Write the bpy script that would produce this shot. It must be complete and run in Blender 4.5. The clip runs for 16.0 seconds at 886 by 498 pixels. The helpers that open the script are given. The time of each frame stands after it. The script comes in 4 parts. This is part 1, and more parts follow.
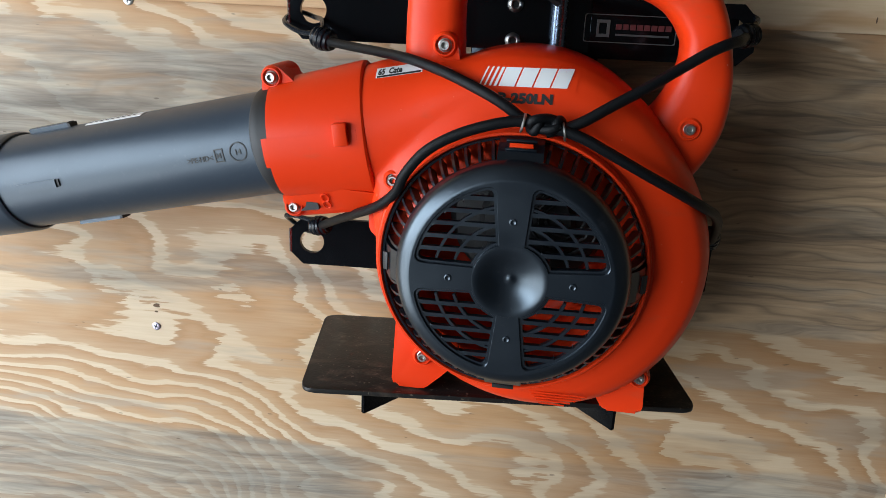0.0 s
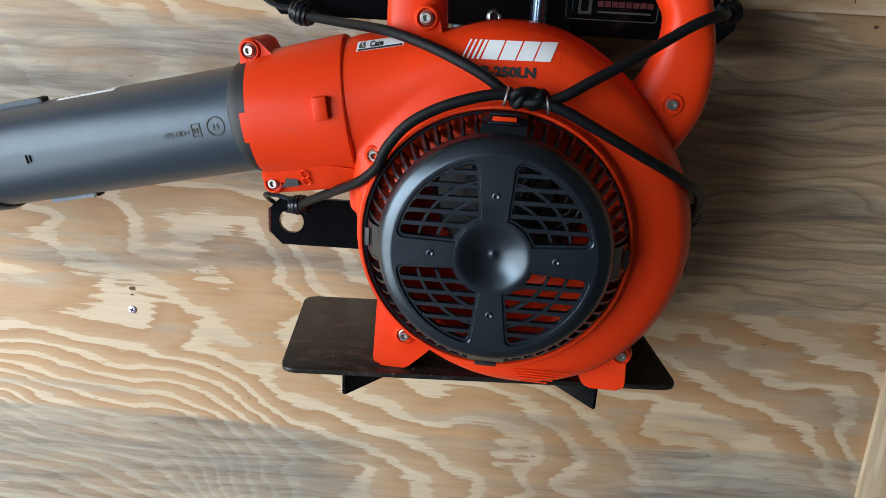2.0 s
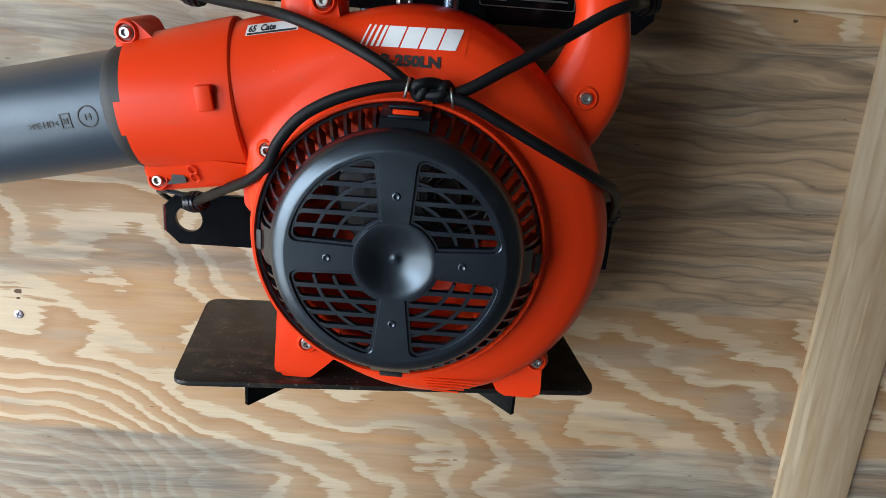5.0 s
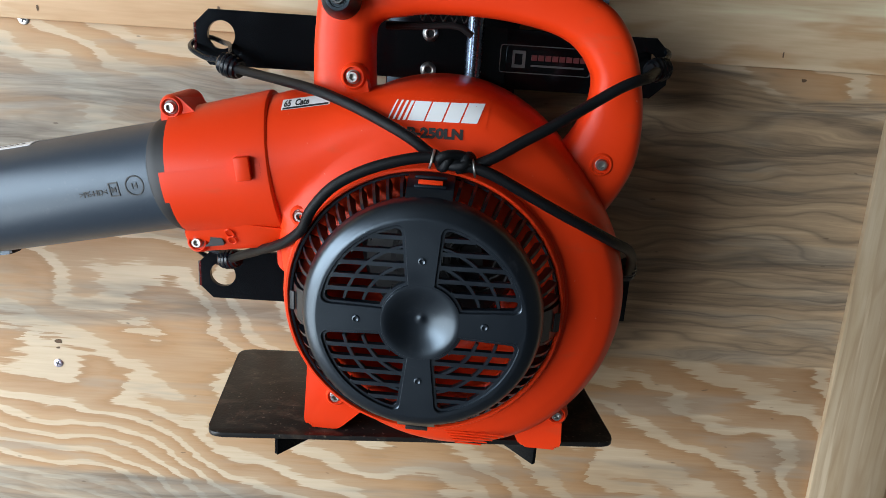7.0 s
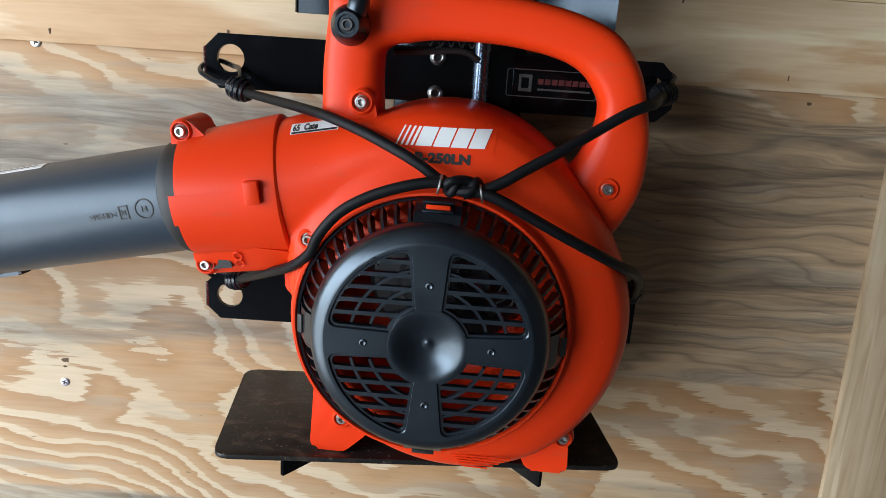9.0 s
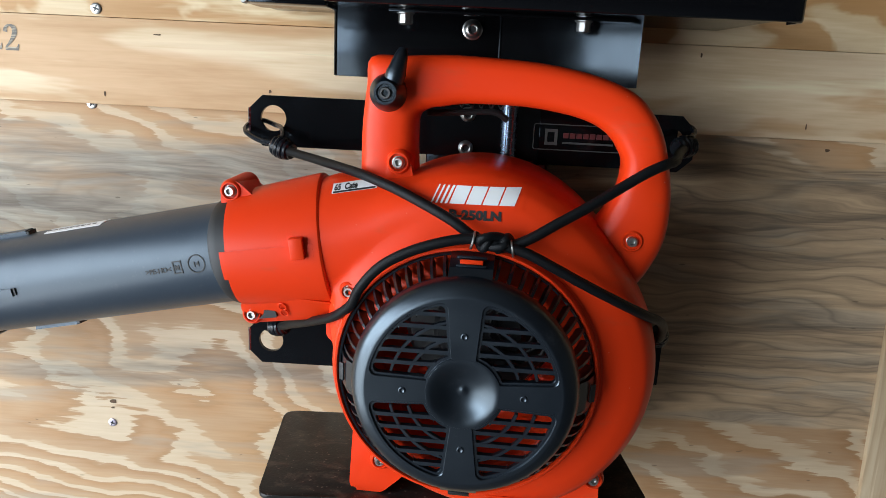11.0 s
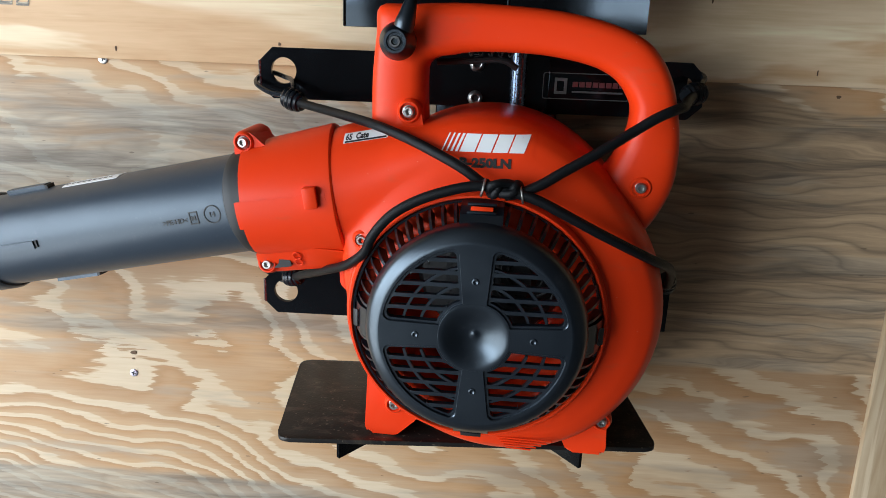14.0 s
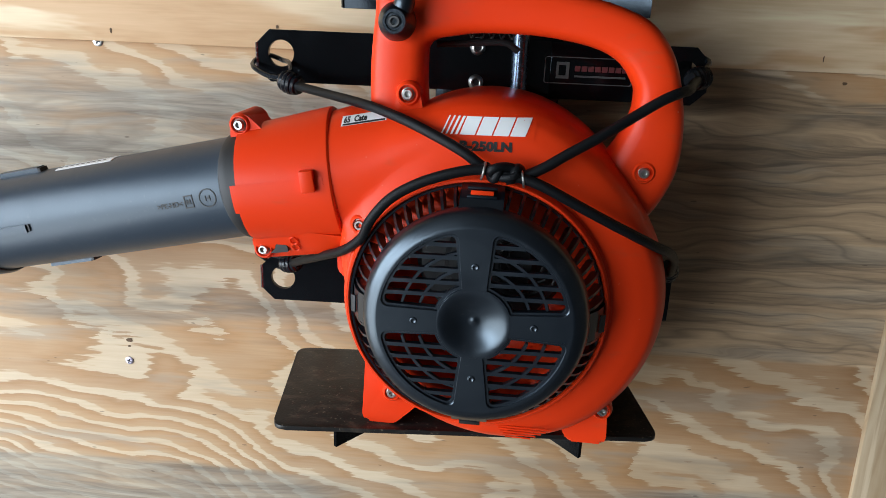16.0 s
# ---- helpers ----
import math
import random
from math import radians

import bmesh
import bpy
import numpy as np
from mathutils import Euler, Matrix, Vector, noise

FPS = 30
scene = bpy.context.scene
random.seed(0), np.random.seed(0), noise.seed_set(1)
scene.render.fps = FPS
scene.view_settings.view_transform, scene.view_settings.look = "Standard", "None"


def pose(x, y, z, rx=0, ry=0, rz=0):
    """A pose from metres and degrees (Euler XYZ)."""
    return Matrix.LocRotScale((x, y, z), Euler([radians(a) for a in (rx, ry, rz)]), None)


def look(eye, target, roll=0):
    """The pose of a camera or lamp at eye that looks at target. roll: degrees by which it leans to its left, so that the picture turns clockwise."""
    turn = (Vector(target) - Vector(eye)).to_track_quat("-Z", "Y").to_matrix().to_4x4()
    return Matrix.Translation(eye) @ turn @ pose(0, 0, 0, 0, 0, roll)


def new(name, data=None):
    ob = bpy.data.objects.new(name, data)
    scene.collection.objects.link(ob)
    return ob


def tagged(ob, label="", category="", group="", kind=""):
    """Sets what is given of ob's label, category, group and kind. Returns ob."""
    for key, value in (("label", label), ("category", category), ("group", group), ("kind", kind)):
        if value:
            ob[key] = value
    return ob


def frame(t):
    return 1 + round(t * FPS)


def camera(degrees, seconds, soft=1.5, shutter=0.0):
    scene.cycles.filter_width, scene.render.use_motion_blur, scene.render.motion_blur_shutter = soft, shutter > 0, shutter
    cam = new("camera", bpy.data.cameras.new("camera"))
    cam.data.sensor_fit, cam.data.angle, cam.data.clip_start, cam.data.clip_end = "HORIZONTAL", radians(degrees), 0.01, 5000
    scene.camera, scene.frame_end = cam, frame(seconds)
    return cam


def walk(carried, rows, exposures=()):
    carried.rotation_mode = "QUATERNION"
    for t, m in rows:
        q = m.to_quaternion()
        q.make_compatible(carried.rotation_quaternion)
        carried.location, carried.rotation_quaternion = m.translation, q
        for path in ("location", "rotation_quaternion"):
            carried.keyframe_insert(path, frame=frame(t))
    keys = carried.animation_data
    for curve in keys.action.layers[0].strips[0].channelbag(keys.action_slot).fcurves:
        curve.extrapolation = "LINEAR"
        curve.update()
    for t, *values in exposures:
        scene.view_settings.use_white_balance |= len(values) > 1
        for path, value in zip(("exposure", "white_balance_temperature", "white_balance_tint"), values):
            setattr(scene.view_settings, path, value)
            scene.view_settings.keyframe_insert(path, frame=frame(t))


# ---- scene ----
cam = camera(63.6, 16.0, soft=0.65)
PATH = [
    (0, (0.069, -0.708, 1.554), (-0.063, 1.183, 0.916), 2.7),
    (0.5, (0.069, -0.708, 1.554), (-0.066, 1.183, 0.918), 2.7),
    (1, (0.069, -0.708, 1.555), (-0.062, 1.183, 0.918), 2.8),
    (1.5, (0.069, -0.708, 1.554), (-0.048, 1.183, 0.912), 2.9),
    (2, (0.067, -0.707, 1.542), (-0.004, 1.181, 0.884), 3.2),
    (2.5, (0.086, -0.68, 1.547), (0.077, 1.202, 0.87), 3.6),
    (3, (0.099, -0.667, 1.545), (0.171, 1.215, 0.869), 4.2),
    (3.2, (0.099, -0.664, 1.54), (0.184, 1.215, 0.86), 4.4),
    (5.3, (0.092, -0.672, 1.542), (0.184, 1.207, 0.863), 4.6),
    (5.5, (0.093, -0.674, 1.549), (0.177, 1.209, 0.878), 4.4),
    (6, (0.091, -0.677, 1.554), (0.155, 1.213, 0.905), 4.1),
    (6.5, (0.09, -0.681, 1.561), (0.135, 1.219, 0.937), 3.9),
    (7, (0.088, -0.687, 1.566), (0.119, 1.222, 0.973), 3.8),
    (7.5, (0.087, -0.689, 1.567), (0.109, 1.227, 0.993), 3.8),
    (8, (0.087, -0.689, 1.566), (0.106, 1.231, 1.005), 3.9),
    (8.5, (0.088, -0.688, 1.566), (0.104, 1.234, 1.013), 3.9),
    (8.7, (0.087, -0.687, 1.568), (0.107, 1.234, 1.011), 3.9),
    (10.8, (0.082, -0.705, 1.598), (0.032, 1.231, 1.097), 3.0),
    (11, (0.078, -0.711, 1.596), (0.023, 1.229, 1.114), 2.8),
    (11.5, (0.066, -0.717, 1.6), (-0.01, 1.213, 1.081), 2.3),
    (12, (0.069, -0.728, 1.606), (-0.014, 1.204, 1.096), 1.9),
    (12.5, (0.082, -0.723, 1.602), (-0.004, 1.203, 1.07), 1.7),
    (13, (0.078, -0.728, 1.601), (-0.002, 1.191, 1.045), 1.6),
    (13.5, (0.079, -0.721, 1.592), (0.0, 1.193, 1.018), 1.8),
    (14, (0.078, -0.722, 1.59), (0.001, 1.187, 0.998), 2.1),
    (14.5, (0.077, -0.72, 1.585), (-0.001, 1.184, 0.979), 2.3),
    (15, (0.077, -0.721, 1.586), (0.0, 1.182, 0.976), 2.4),
    (15.5, (0.076, -0.721, 1.586), (0.0, 1.182, 0.975), 2.4),
    (16, (0.078, -0.715, 1.582), (0.004, 1.188, 0.971), 2.4),
]
walk(cam, [(t, look(eye, target, roll)) for t, eye, target, roll in PATH], exposures=[(0, 0.0), (2, 0.0), (3, 0.05), (6, 0.10), (8.5, 0.10), (12, 0.09), (14.5, 0.05), (16, 0.05)])

# ---- light ----
world = bpy.data.worlds.new("sky")
scene.world = world
world.use_nodes = True
wn = world.node_tree
sky = wn.nodes.new("ShaderNodeTexSky")
sky.sky_type, sky.sun_disc = "NISHITA", False
sky.sun_elevation, sky.sun_rotation = radians(40), radians(250)
wn.links.new(sky.outputs[0], wn.nodes["Background"].inputs[0])
wn.nodes["Background"].inputs[1].default_value = 0.12


def area_lamp(name, eye, target, w, h, watts, colour):
    d = bpy.data.lights.new(name, "AREA")
    d.shape, d.size, d.size_y, d.energy, d.color = "RECTANGLE", w, h, watts, colour
    ob = new(name, d)
    ob.matrix_world = look(eye, target)
    return ob


# daylight through the wide open doorway: sky above, bright ground below
area_lamp("doorway_sky", (-1.59, -1.88, 1.67), (0.0, -1.88, 1.58), 3.06, 1.0, 94, (0.77, 0.885, 1.0))
area_lamp("doorway_ground", (-1.59, -1.88, 0.58), (0.0, -1.88, 0.65), 3.06, 1.05, 52, (0.88, 0.95, 1.0))
scene.view_settings.exposure = 0.0


# ---- materials ----
class Nodes:
    """Short hand for building a node material."""

    def __init__(self, name):
        self.mat = bpy.data.materials.new(name)
        self.mat.use_nodes = True
        self.t = self.mat.node_tree
        self.bsdf = self.t.nodes["Principled BSDF"]
        self.pos = self.add("ShaderNodeTexCoord").outputs["Object"]

    def add(self, kind):
        return self.t.nodes.new(kind)

    def put(self, socket, value):
        if isinstance(value, bpy.types.NodeSocket):
            self.t.links.new(value, socket)
        elif isinstance(value, (tuple, list)) and len(value) == 3 and socket.type == "RGBA":
            socket.default_value = (*value, 1)
        else:
            socket.default_value = value

    def scaled(self, s, shift=(0, 0, 0), turn=(0, 0, 0), src=None):
        n = self.add("ShaderNodeMapping")
        self.put(n.inputs[0], src or self.pos)
        n.inputs["Scale"].default_value, n.inputs["Location"].default_value = s, shift
        n.inputs["Rotation"].default_value = [radians(a) for a in turn]
        return n.outputs[0]

    def noise(self, vec, scale=1.0, detail=2.0, rough=0.5, distort=0.0):
        n = self.add("ShaderNodeTexNoise")
        self.put(n.inputs["Vector"], vec)
        for k, v in (("Scale", scale), ("Detail", detail), ("Roughness", rough), ("Distortion", distort)):
            n.inputs[k].default_value = v
        return n.outputs["Fac"]

    def math(self, op, a, b=0.0, c=0.0):
        n = self.add("ShaderNodeMath")
        n.operation = op
        for i, v in enumerate((a, b, c)):
            self.put(n.inputs[i], v)
        return n.outputs[0]

    def ramp(self, fac, *stops):
        n = self.add("ShaderNodeValToRGB")
        self.put(n.inputs[0], fac)
        e = n.color_ramp.elements
        while len(e) < len(stops):
            e.new(0.5)
        for el, (p, c) in zip(e, stops):
            el.position, el.color = p, (*c, 1) if isinstance(c, tuple) else (c, c, c, 1)
        return n.outputs[0]

    def mix(self, fac, a, b, blend="MIX"):
        n = self.add("ShaderNodeMix")
        n.data_type, n.blend_type = "RGBA", blend
        self.put(n.inputs[0], fac), self.put(n.inputs[6], a), self.put(n.inputs[7], b)
        return n.outputs[2]

    def split(self, src=None):
        n = self.add("ShaderNodeSeparateXYZ")
        self.put(n.inputs[0], src or self.pos)
        return n.outputs

    def done(self, colour, rough=0.5, metal=0.0, height=None, bump=0.2, dist=0.001, spec=0.5, coat=0.0):
        self.put(self.bsdf.inputs["Base Color"], colour)
        self.put(self.bsdf.inputs["Roughness"], rough)
        self.bsdf.inputs["Metallic"].default_value = metal
        self.bsdf.inputs["Specular IOR Level"].default_value = spec
        self.bsdf.inputs["Coat Weight"].default_value = coat
        if height is not None:
            n = self.add("ShaderNodeBump")
            n.inputs["Strength"].default_value, n.inputs["Distance"].default_value = bump, dist
            self.put(n.inputs["Height"], height)
            self.put(self.bsdf.inputs["Normal"], n.outputs[0])
        return self.mat


def step(n, v, lo, hi):
    """0 below lo, 1 above hi."""
    m = n.add("ShaderNodeMapRange")
    n.put(m.inputs[0], v)
    m.inputs[1].default_value, m.inputs[2].default_value = lo, hi
    m.interpolation_type = "SMOOTHSTEP"
    return m.outputs[0]


def blend(n, v, lo, hi, edge):
    """1 between lo and hi with soft edges."""
    return n.math("MULTIPLY", step(n, v, lo - edge, lo + edge), n.math("SUBTRACT", 1.0, step(n, v, hi - edge, hi + edge)))


def centred(n, v, k):
    return n.math("MULTIPLY", n.math("SUBTRACT", v, 0.5), k)


def plus(n, *terms):
    out = terms[0]
    for t in terms[1:]:
        out = n.math("ADD", out, t)
    return out


def plywood():
    """Rotary-cut pine veneer: flame figure with toothed edges, crossed by weathered grey strips."""
    n = Nodes("plywood")
    x, _, z = n.split()
    teeth = n.noise(n.scaled((17, 1, 175), (0.7, 0, 0.2)), 1, 2, 0.5)
    teeth2 = n.noise(n.scaled((64, 1, 900), (0.1, 0, 0.6)), 1, 1, 0.5)
    fine = n.noise(n.scaled((11, 1, 330), (2, 0, 5)), 1, 3, 0.6)
    flow = n.noise(n.scaled((3.4, 1, 6.5), (0.35, 0, 0.9), (0, 12, 0)), 1, 1.2, 0.45, 0.3)
    eddy = n.noise(n.scaled((9, 1, 17), (4.1, 0, 2.2)), 1, 1.5, 0.5, 0.4)
    # tight level growth lines low down on the doorway side
    tight = n.math("MULTIPLY", n.math("SUBTRACT", 1.0, step(n, x, -0.30, -0.10)), n.math("MAXIMUM", n.math("SUBTRACT", 1.155, z), 0.0))
    h = plus(n, n.math("MULTIPLY", x, 9.5), n.math("MULTIPLY", z, 15.5), centred(n, flow, 5.2), centred(n, eddy, 2.1))
    h = plus(n, h, n.math("MULTIPLY", tight, -40.0), centred(n, teeth, 0.54), centred(n, teeth2, 0.14))
    f = n.math("FRACT", h)
    width = n.noise(n.scaled((5, 1, 22), (3.7, 0, 0.2)), 1, 2, 0.5)
    f = n.math("ADD", f, centred(n, width, 0.42))
    late = n.ramp(f, (0.0, 0.05), (0.10, 0.0), (0.27, 0.08), (0.335, 0.70), (0.58, 0.82), (0.86, 1.0), (0.95, 0.85), (1.0, 0.05))
    warm = n.noise(n.scaled((2.5, 1, 9), (6, 0, 1)), 1, 3, 0.55)
    pale = n.mix(step(n, warm, 0.38, 0.62), (0.745, 0.61, 0.44), (0.71, 0.55, 0.37))
    orange = n.mix(step(n, warm, 0.35, 0.65), (0.485, 0.292, 0.155), (0.57, 0.337, 0.165))
    c = n.mix(late, pale, orange)
    rim = n.ramp(f, (0.0, 0.0), (0.80, 0.0), (0.92, 0.8), (0.95, 0.8), (0.985, 0.0))
    c = n.mix(n.math("MULTIPLY", rim, 0.35), c, (0.38, 0.23, 0.115))
    c = n.mix(n.math("MULTIPLY", fine, 0.50), c, (0.58, 0.46, 0.34), "MULTIPLY")
    # dull smudges across the figure
    smudge = n.noise(n.scaled((3.2, 1, 24), (2, 0, 7)), 1, 4, 0.62, 0.4)
    c = n.mix(n.math("MULTIPLY", step(n, smudge, 0.52, 0.66), 0.50), c, (0.40, 0.345, 0.275))

    # weathered strips: brush-like level strokes from near black to pale
    roll = n.noise(n.scaled((3.8, 1, 15), (6, 0, 2)), 1, 2.5, 0.55, 0.5)
    zr = n.math("ADD", z, n.math("MULTIPLY", centred(n, roll, 1.0), n.math("MULTIPLY_ADD", step(n, x, 0.02, 0.17), 0.012, 0.042)))
    co = n.add("ShaderNodeCombineXYZ")
    n.put(co.inputs[0], x), n.put(co.inputs[2], zr)
    bent = co.outputs[0]
    stroke = n.noise(n.scaled((3.6, 1, 58), (1, 0, 4), src=bent), 1, 5, 0.66)
    hair = n.noise(n.scaled((9, 1, 360), (2, 0, 4), src=bent), 1, 3, 0.62)
    rings_n = n.math("FRACT", n.math("ADD", n.math("MULTIPLY", zr, 66.0), centred(n, n.noise(n.scaled((4.5, 1, 12), (9, 0, 3)), 1, 2, 0.5), 7.0)))
    line = n.ramp(rings_n, (0.0, 1.0), (0.08, 0.5), (0.34, 0.0), (0.82, 0.0), (0.97, 1.0))
    mixed = plus(n, stroke, centred(n, hair, 0.26))
    grey = n.ramp(mixed, (0.28, (0.105, 0.098, 0.088)), (0.40, (0.225, 0.205, 0.175)), (0.50, (0.365, 0.33, 0.275)), (0.62, (0.55, 0.475, 0.37)), (0.74, (0.66, 0.56, 0.42)))
    grey = n.mix(n.math("MULTIPLY", line, 0.28), grey, (0.12, 0.105, 0.085))
    tan = n.ramp(mixed, (0.27, (0.145, 0.105, 0.071)), (0.39, (0.275, 0.193, 0.122)), (0.49, (0.405, 0.278, 0.168)), (0.60, (0.52, 0.36, 0.215)), (0.72, (0.62, 0.45, 0.28)))
    tan = n.mix(n.math("MULTIPLY", line, 0.50), tan, (0.125, 0.095, 0.068))
    tan = n.mix(n.math("MULTIPLY", step(n, smudge, 0.48, 0.62), 0.45), tan, n.mix(1.0, grey, (0.80, 0.79, 0.77), "MULTIPLY"))

    # where the strips lie
    wob = centred(n, n.noise(n.scaled((5.5, 1, 34), (5, 0, 5)), 1, 3, 0.6), 0.11)
    zw = n.math("ADD", z, wob)
    right = step(n, x, 0.02, 0.17)
    left = n.math("SUBTRACT", 1.0, right)
    blotch = step(n, n.noise(n.scaled((3.5, 1, 26), (8, 0, 2)), 1, 4, 0.62), 0.40, 0.55)
    high = n.math("MULTIPLY", n.math("MULTIPLY", left, blend(n, zw, 1.355, 1.523, 0.012)), n.math("MULTIPLY_ADD", blotch, 0.42, 0.52))
    haze = n.math("MULTIPLY", n.math("MULTIPLY", left, blend(n, zw, 1.252, 1.292, 0.018)), n.math("MULTIPLY_ADD", blotch, 0.65, 0.15))
    sag = n.math("MULTIPLY", n.math("ABSOLUTE", n.math("ADD", x, 0.05)), -0.02)
    low_edge = n.math("SUBTRACT", 1.0, step(n, plus(n, z, n.math("MULTIPLY", wob, 0.30), sag), 1.058, 1.072))
    bare = blend(n, n.math("ADD", x, n.math("MULTIPLY", wob, 1.5)), -0.06, 0.28, 0.05)
    low = n.math("MULTIPLY", low_edge, n.math("MULTIPLY", n.math("MULTIPLY_ADD", blotch, 0.32, 0.66), n.math("MULTIPLY_ADD", bare, -0.65, 1.0)))
    right_low = n.math("MULTIPLY", right, n.math("SUBTRACT", 1.0, step(n, z, 1.2425, 1.2475)))
    right_high = n.math("MULTIPLY", right, n.math("MULTIPLY", step(n, z, 1.2425, 1.2475), n.math("SUBTRACT", 1.0, step(n, zw, 1.528, 1.542))))
    c = n.mix(n.math("MULTIPLY", right_low, n.math("MULTIPLY_ADD", blotch, 0.30, 0.50)), c, (0.62, 0.57, 0.52), "MULTIPLY")
    stained = n.mix(1.0, c, (0.50, 0.53, 0.57), "MULTIPLY")
    c = n.mix(high, c, n.mix(0.75, stained, grey))
    c = n.mix(n.math("MAXIMUM", haze, low), c, n.mix(0.58, stained, grey))
    c = n.mix(right_high, c, tan)
    # small dark flecks
    fleck = step(n, n.noise(n.scaled((55, 1, 210), (4, 0, 4)), 1, 1, 0.5), 0.74, 0.79)
    c = n.mix(n.math("MULTIPLY", fleck, 0.55), c, (0.09, 0.06, 0.04))
    hgt = n.math("ADD", hair, n.math("MULTIPLY", fine, 0.6))
    return n.done(c, n.math("MULTIPLY_ADD", hair, 0.2, 0.5), 0, hgt, 0.25, 0.0006, 0.3)


def board_wood(name, shift, along, pale, dark, tilt=1.0, stripe=0.8, patch=(2.4, 15)):
    """Flat-sawn pine: faint growth lines over broad heart and sap patches."""
    n = Nodes(name)
    s = (2.2, 8, 26) if along == "x" else (26, 8, 2.2)
    g = n.noise(n.scaled(s, shift), 1, 1.5, 0.45, 0.3)
    f = n.math("FRACT", n.math("MULTIPLY", g, 7.0 * tilt))
    s2 = (9, 60, 420) if along == "x" else (420, 60, 9)
    fine = n.noise(n.scaled(s2, shift), 1, 3, 0.6)
    late = n.ramp(f, (0.0, 0.15), (0.15, 0.0), (0.45, 0.1), (0.80, 0.75), (0.9, 0.9), (1.0, 0.15))
    broad = n.noise(n.scaled((patch[0], 3, patch[1]) if along == "x" else (patch[1], 3, patch[0]), shift), 1, 4, 0.5, 0.6)
    heart = step(n, broad, 0.455, 0.525)
    c = n.mix(n.math("MULTIPLY", heart, 1.15 - stripe), pale, dark)
    c = n.mix(n.math("MULTIPLY", late, stripe), c, n.mix(0.75, c, dark))
    c = n.mix(n.math("MULTIPLY", fine, 0.4), c, (0.62, 0.48, 0.34), "MULTIPLY")
    tone = n.noise(n.scaled((5, 3, 40) if along == "x" else (40, 3, 5), shift, (0, 9, 0)), 1, 4, 0.65)
    c = n.mix(step(n, tone, 0.35, 0.70), c, n.mix(1.0, c, (0.84, 0.78, 0.70), "MULTIPLY"))
    split = step(n, n.noise(n.scaled((7, 3, 300) if along == "x" else (300, 3, 7), shift), 1, 2, 0.5), 0.70, 0.76)
    c = n.mix(n.math("MULTIPLY", split, 0.35), c, tuple(k * 0.45 for k in dark))
    sap = step(n, n.noise(n.scaled((3, 3, 34) if along == "x" else (70, 3, 3), shift, (2, 5, 2)), 1, 4, 0.6), 0.58, 0.70)
    c = n.mix(n.math("MULTIPLY", sap, 0.55), c, tuple(min(0.88, k * 1.22) for k in pale))
    return n.done(c, 0.55, 0, fine, 0.2, 0.0005, 0.3)


def plastic(name, colour, rough, worn=0.04, grain=900, bump=0.05, dust=None, coat=0.0, spec=0.5, specks=False, smudge=None):
    n = Nodes(name)
    v = n.noise(n.scaled((14, 14, 14)), 1, 4, 0.6)
    c = n.mix(n.math("MULTIPLY", v, worn * 4), colour, tuple(k * 0.7 for k in colour))
    if dust:
        d = step(n, n.noise(n.scaled((60, 60, 60), (3, 1, 2)), 1, 5, 0.7), 0.60, 0.75)
        c = n.mix(n.math("MULTIPLY", d, 0.3), c, dust)
        sp = step(n, n.noise(n.scaled((420, 420, 420)), 1, 0, 0.5), 0.76, 0.80)
        c = n.mix(n.math("MULTIPLY", sp, 0.6 if smudge else 0.16), c, dust)
    if smudge:
        d = n.noise(n.scaled((30, 45, 45), (7, 2, 1)), 1, 6, 0.72, 0.8)
        c = n.mix(n.math("MULTIPLY", step(n, d, 0.50, 0.68), 0.55), c, smudge)
    if specks:
        sp = step(n, n.noise(n.scaled((330, 330, 330), (5, 2, 7)), 1, 0, 0.5), 0.87, 0.89)
        c = n.mix(n.math("MULTIPLY", sp, 0.30), c, (0.75, 0.45, 0.36))
        smear = step(n, n.noise(n.scaled((22, 22, 60), (1, 4, 2)), 1, 4, 0.7), 0.56, 0.74)
        c = n.mix(n.math("MULTIPLY", smear, 0.16), c, (0.30, 0.10, 0.05))
    r = n.math("MULTIPLY_ADD", n.noise(n.scaled((40, 40, 40)), 1, 4, 0.65), 0.22, rough - 0.1)
    return n.done(c, r, 0, n.noise(n.scaled((grain, grain, grain)), 1, 1, 0.5), bump, 0.0004, spec, coat)


def metal(name, colour, rough):
    n = Nodes(name)
    v = n.noise(n.scaled((300, 300, 300)), 1, 3, 0.6)
    c = n.mix(n.math("MULTIPLY", v, 0.4), colour, tuple(k * 0.55 for k in colour))
    return n.done(c, n.math("MULTIPLY_ADD", v, 0.2, rough), 1.0)


def braided(name, colour):
    n = Nodes(name)
    w = n.add("ShaderNodeTexWave")
    w.wave_type, w.bands_direction = "BANDS", "DIAGONAL"
    w.inputs["Scale"].default_value, w.inputs["Distortion"].default_value = 760, 0.8
    n.put(w.inputs["Vector"], n.pos)
    c = n.mix(w.outputs["Fac"], colour, tuple(k * 1.7 for k in colour))
    return n.done(c, 0.48, 0, w.outputs["Fac"], 0.22, 0.0005, 0.17)


def worn_ink():
    """Stencil paint rubbed thin along the grain."""
    n = Nodes("grey_stamp_ink")
    rub = n.noise(n.scaled((60, 8, 420), (1, 2, 8)), 1, 4, 0.65)
    return n.done(n.mix(step(n, rub, 0.46, 0.66), (0.19, 0.175, 0.15), (0.56, 0.46, 0.34)), 0.8)


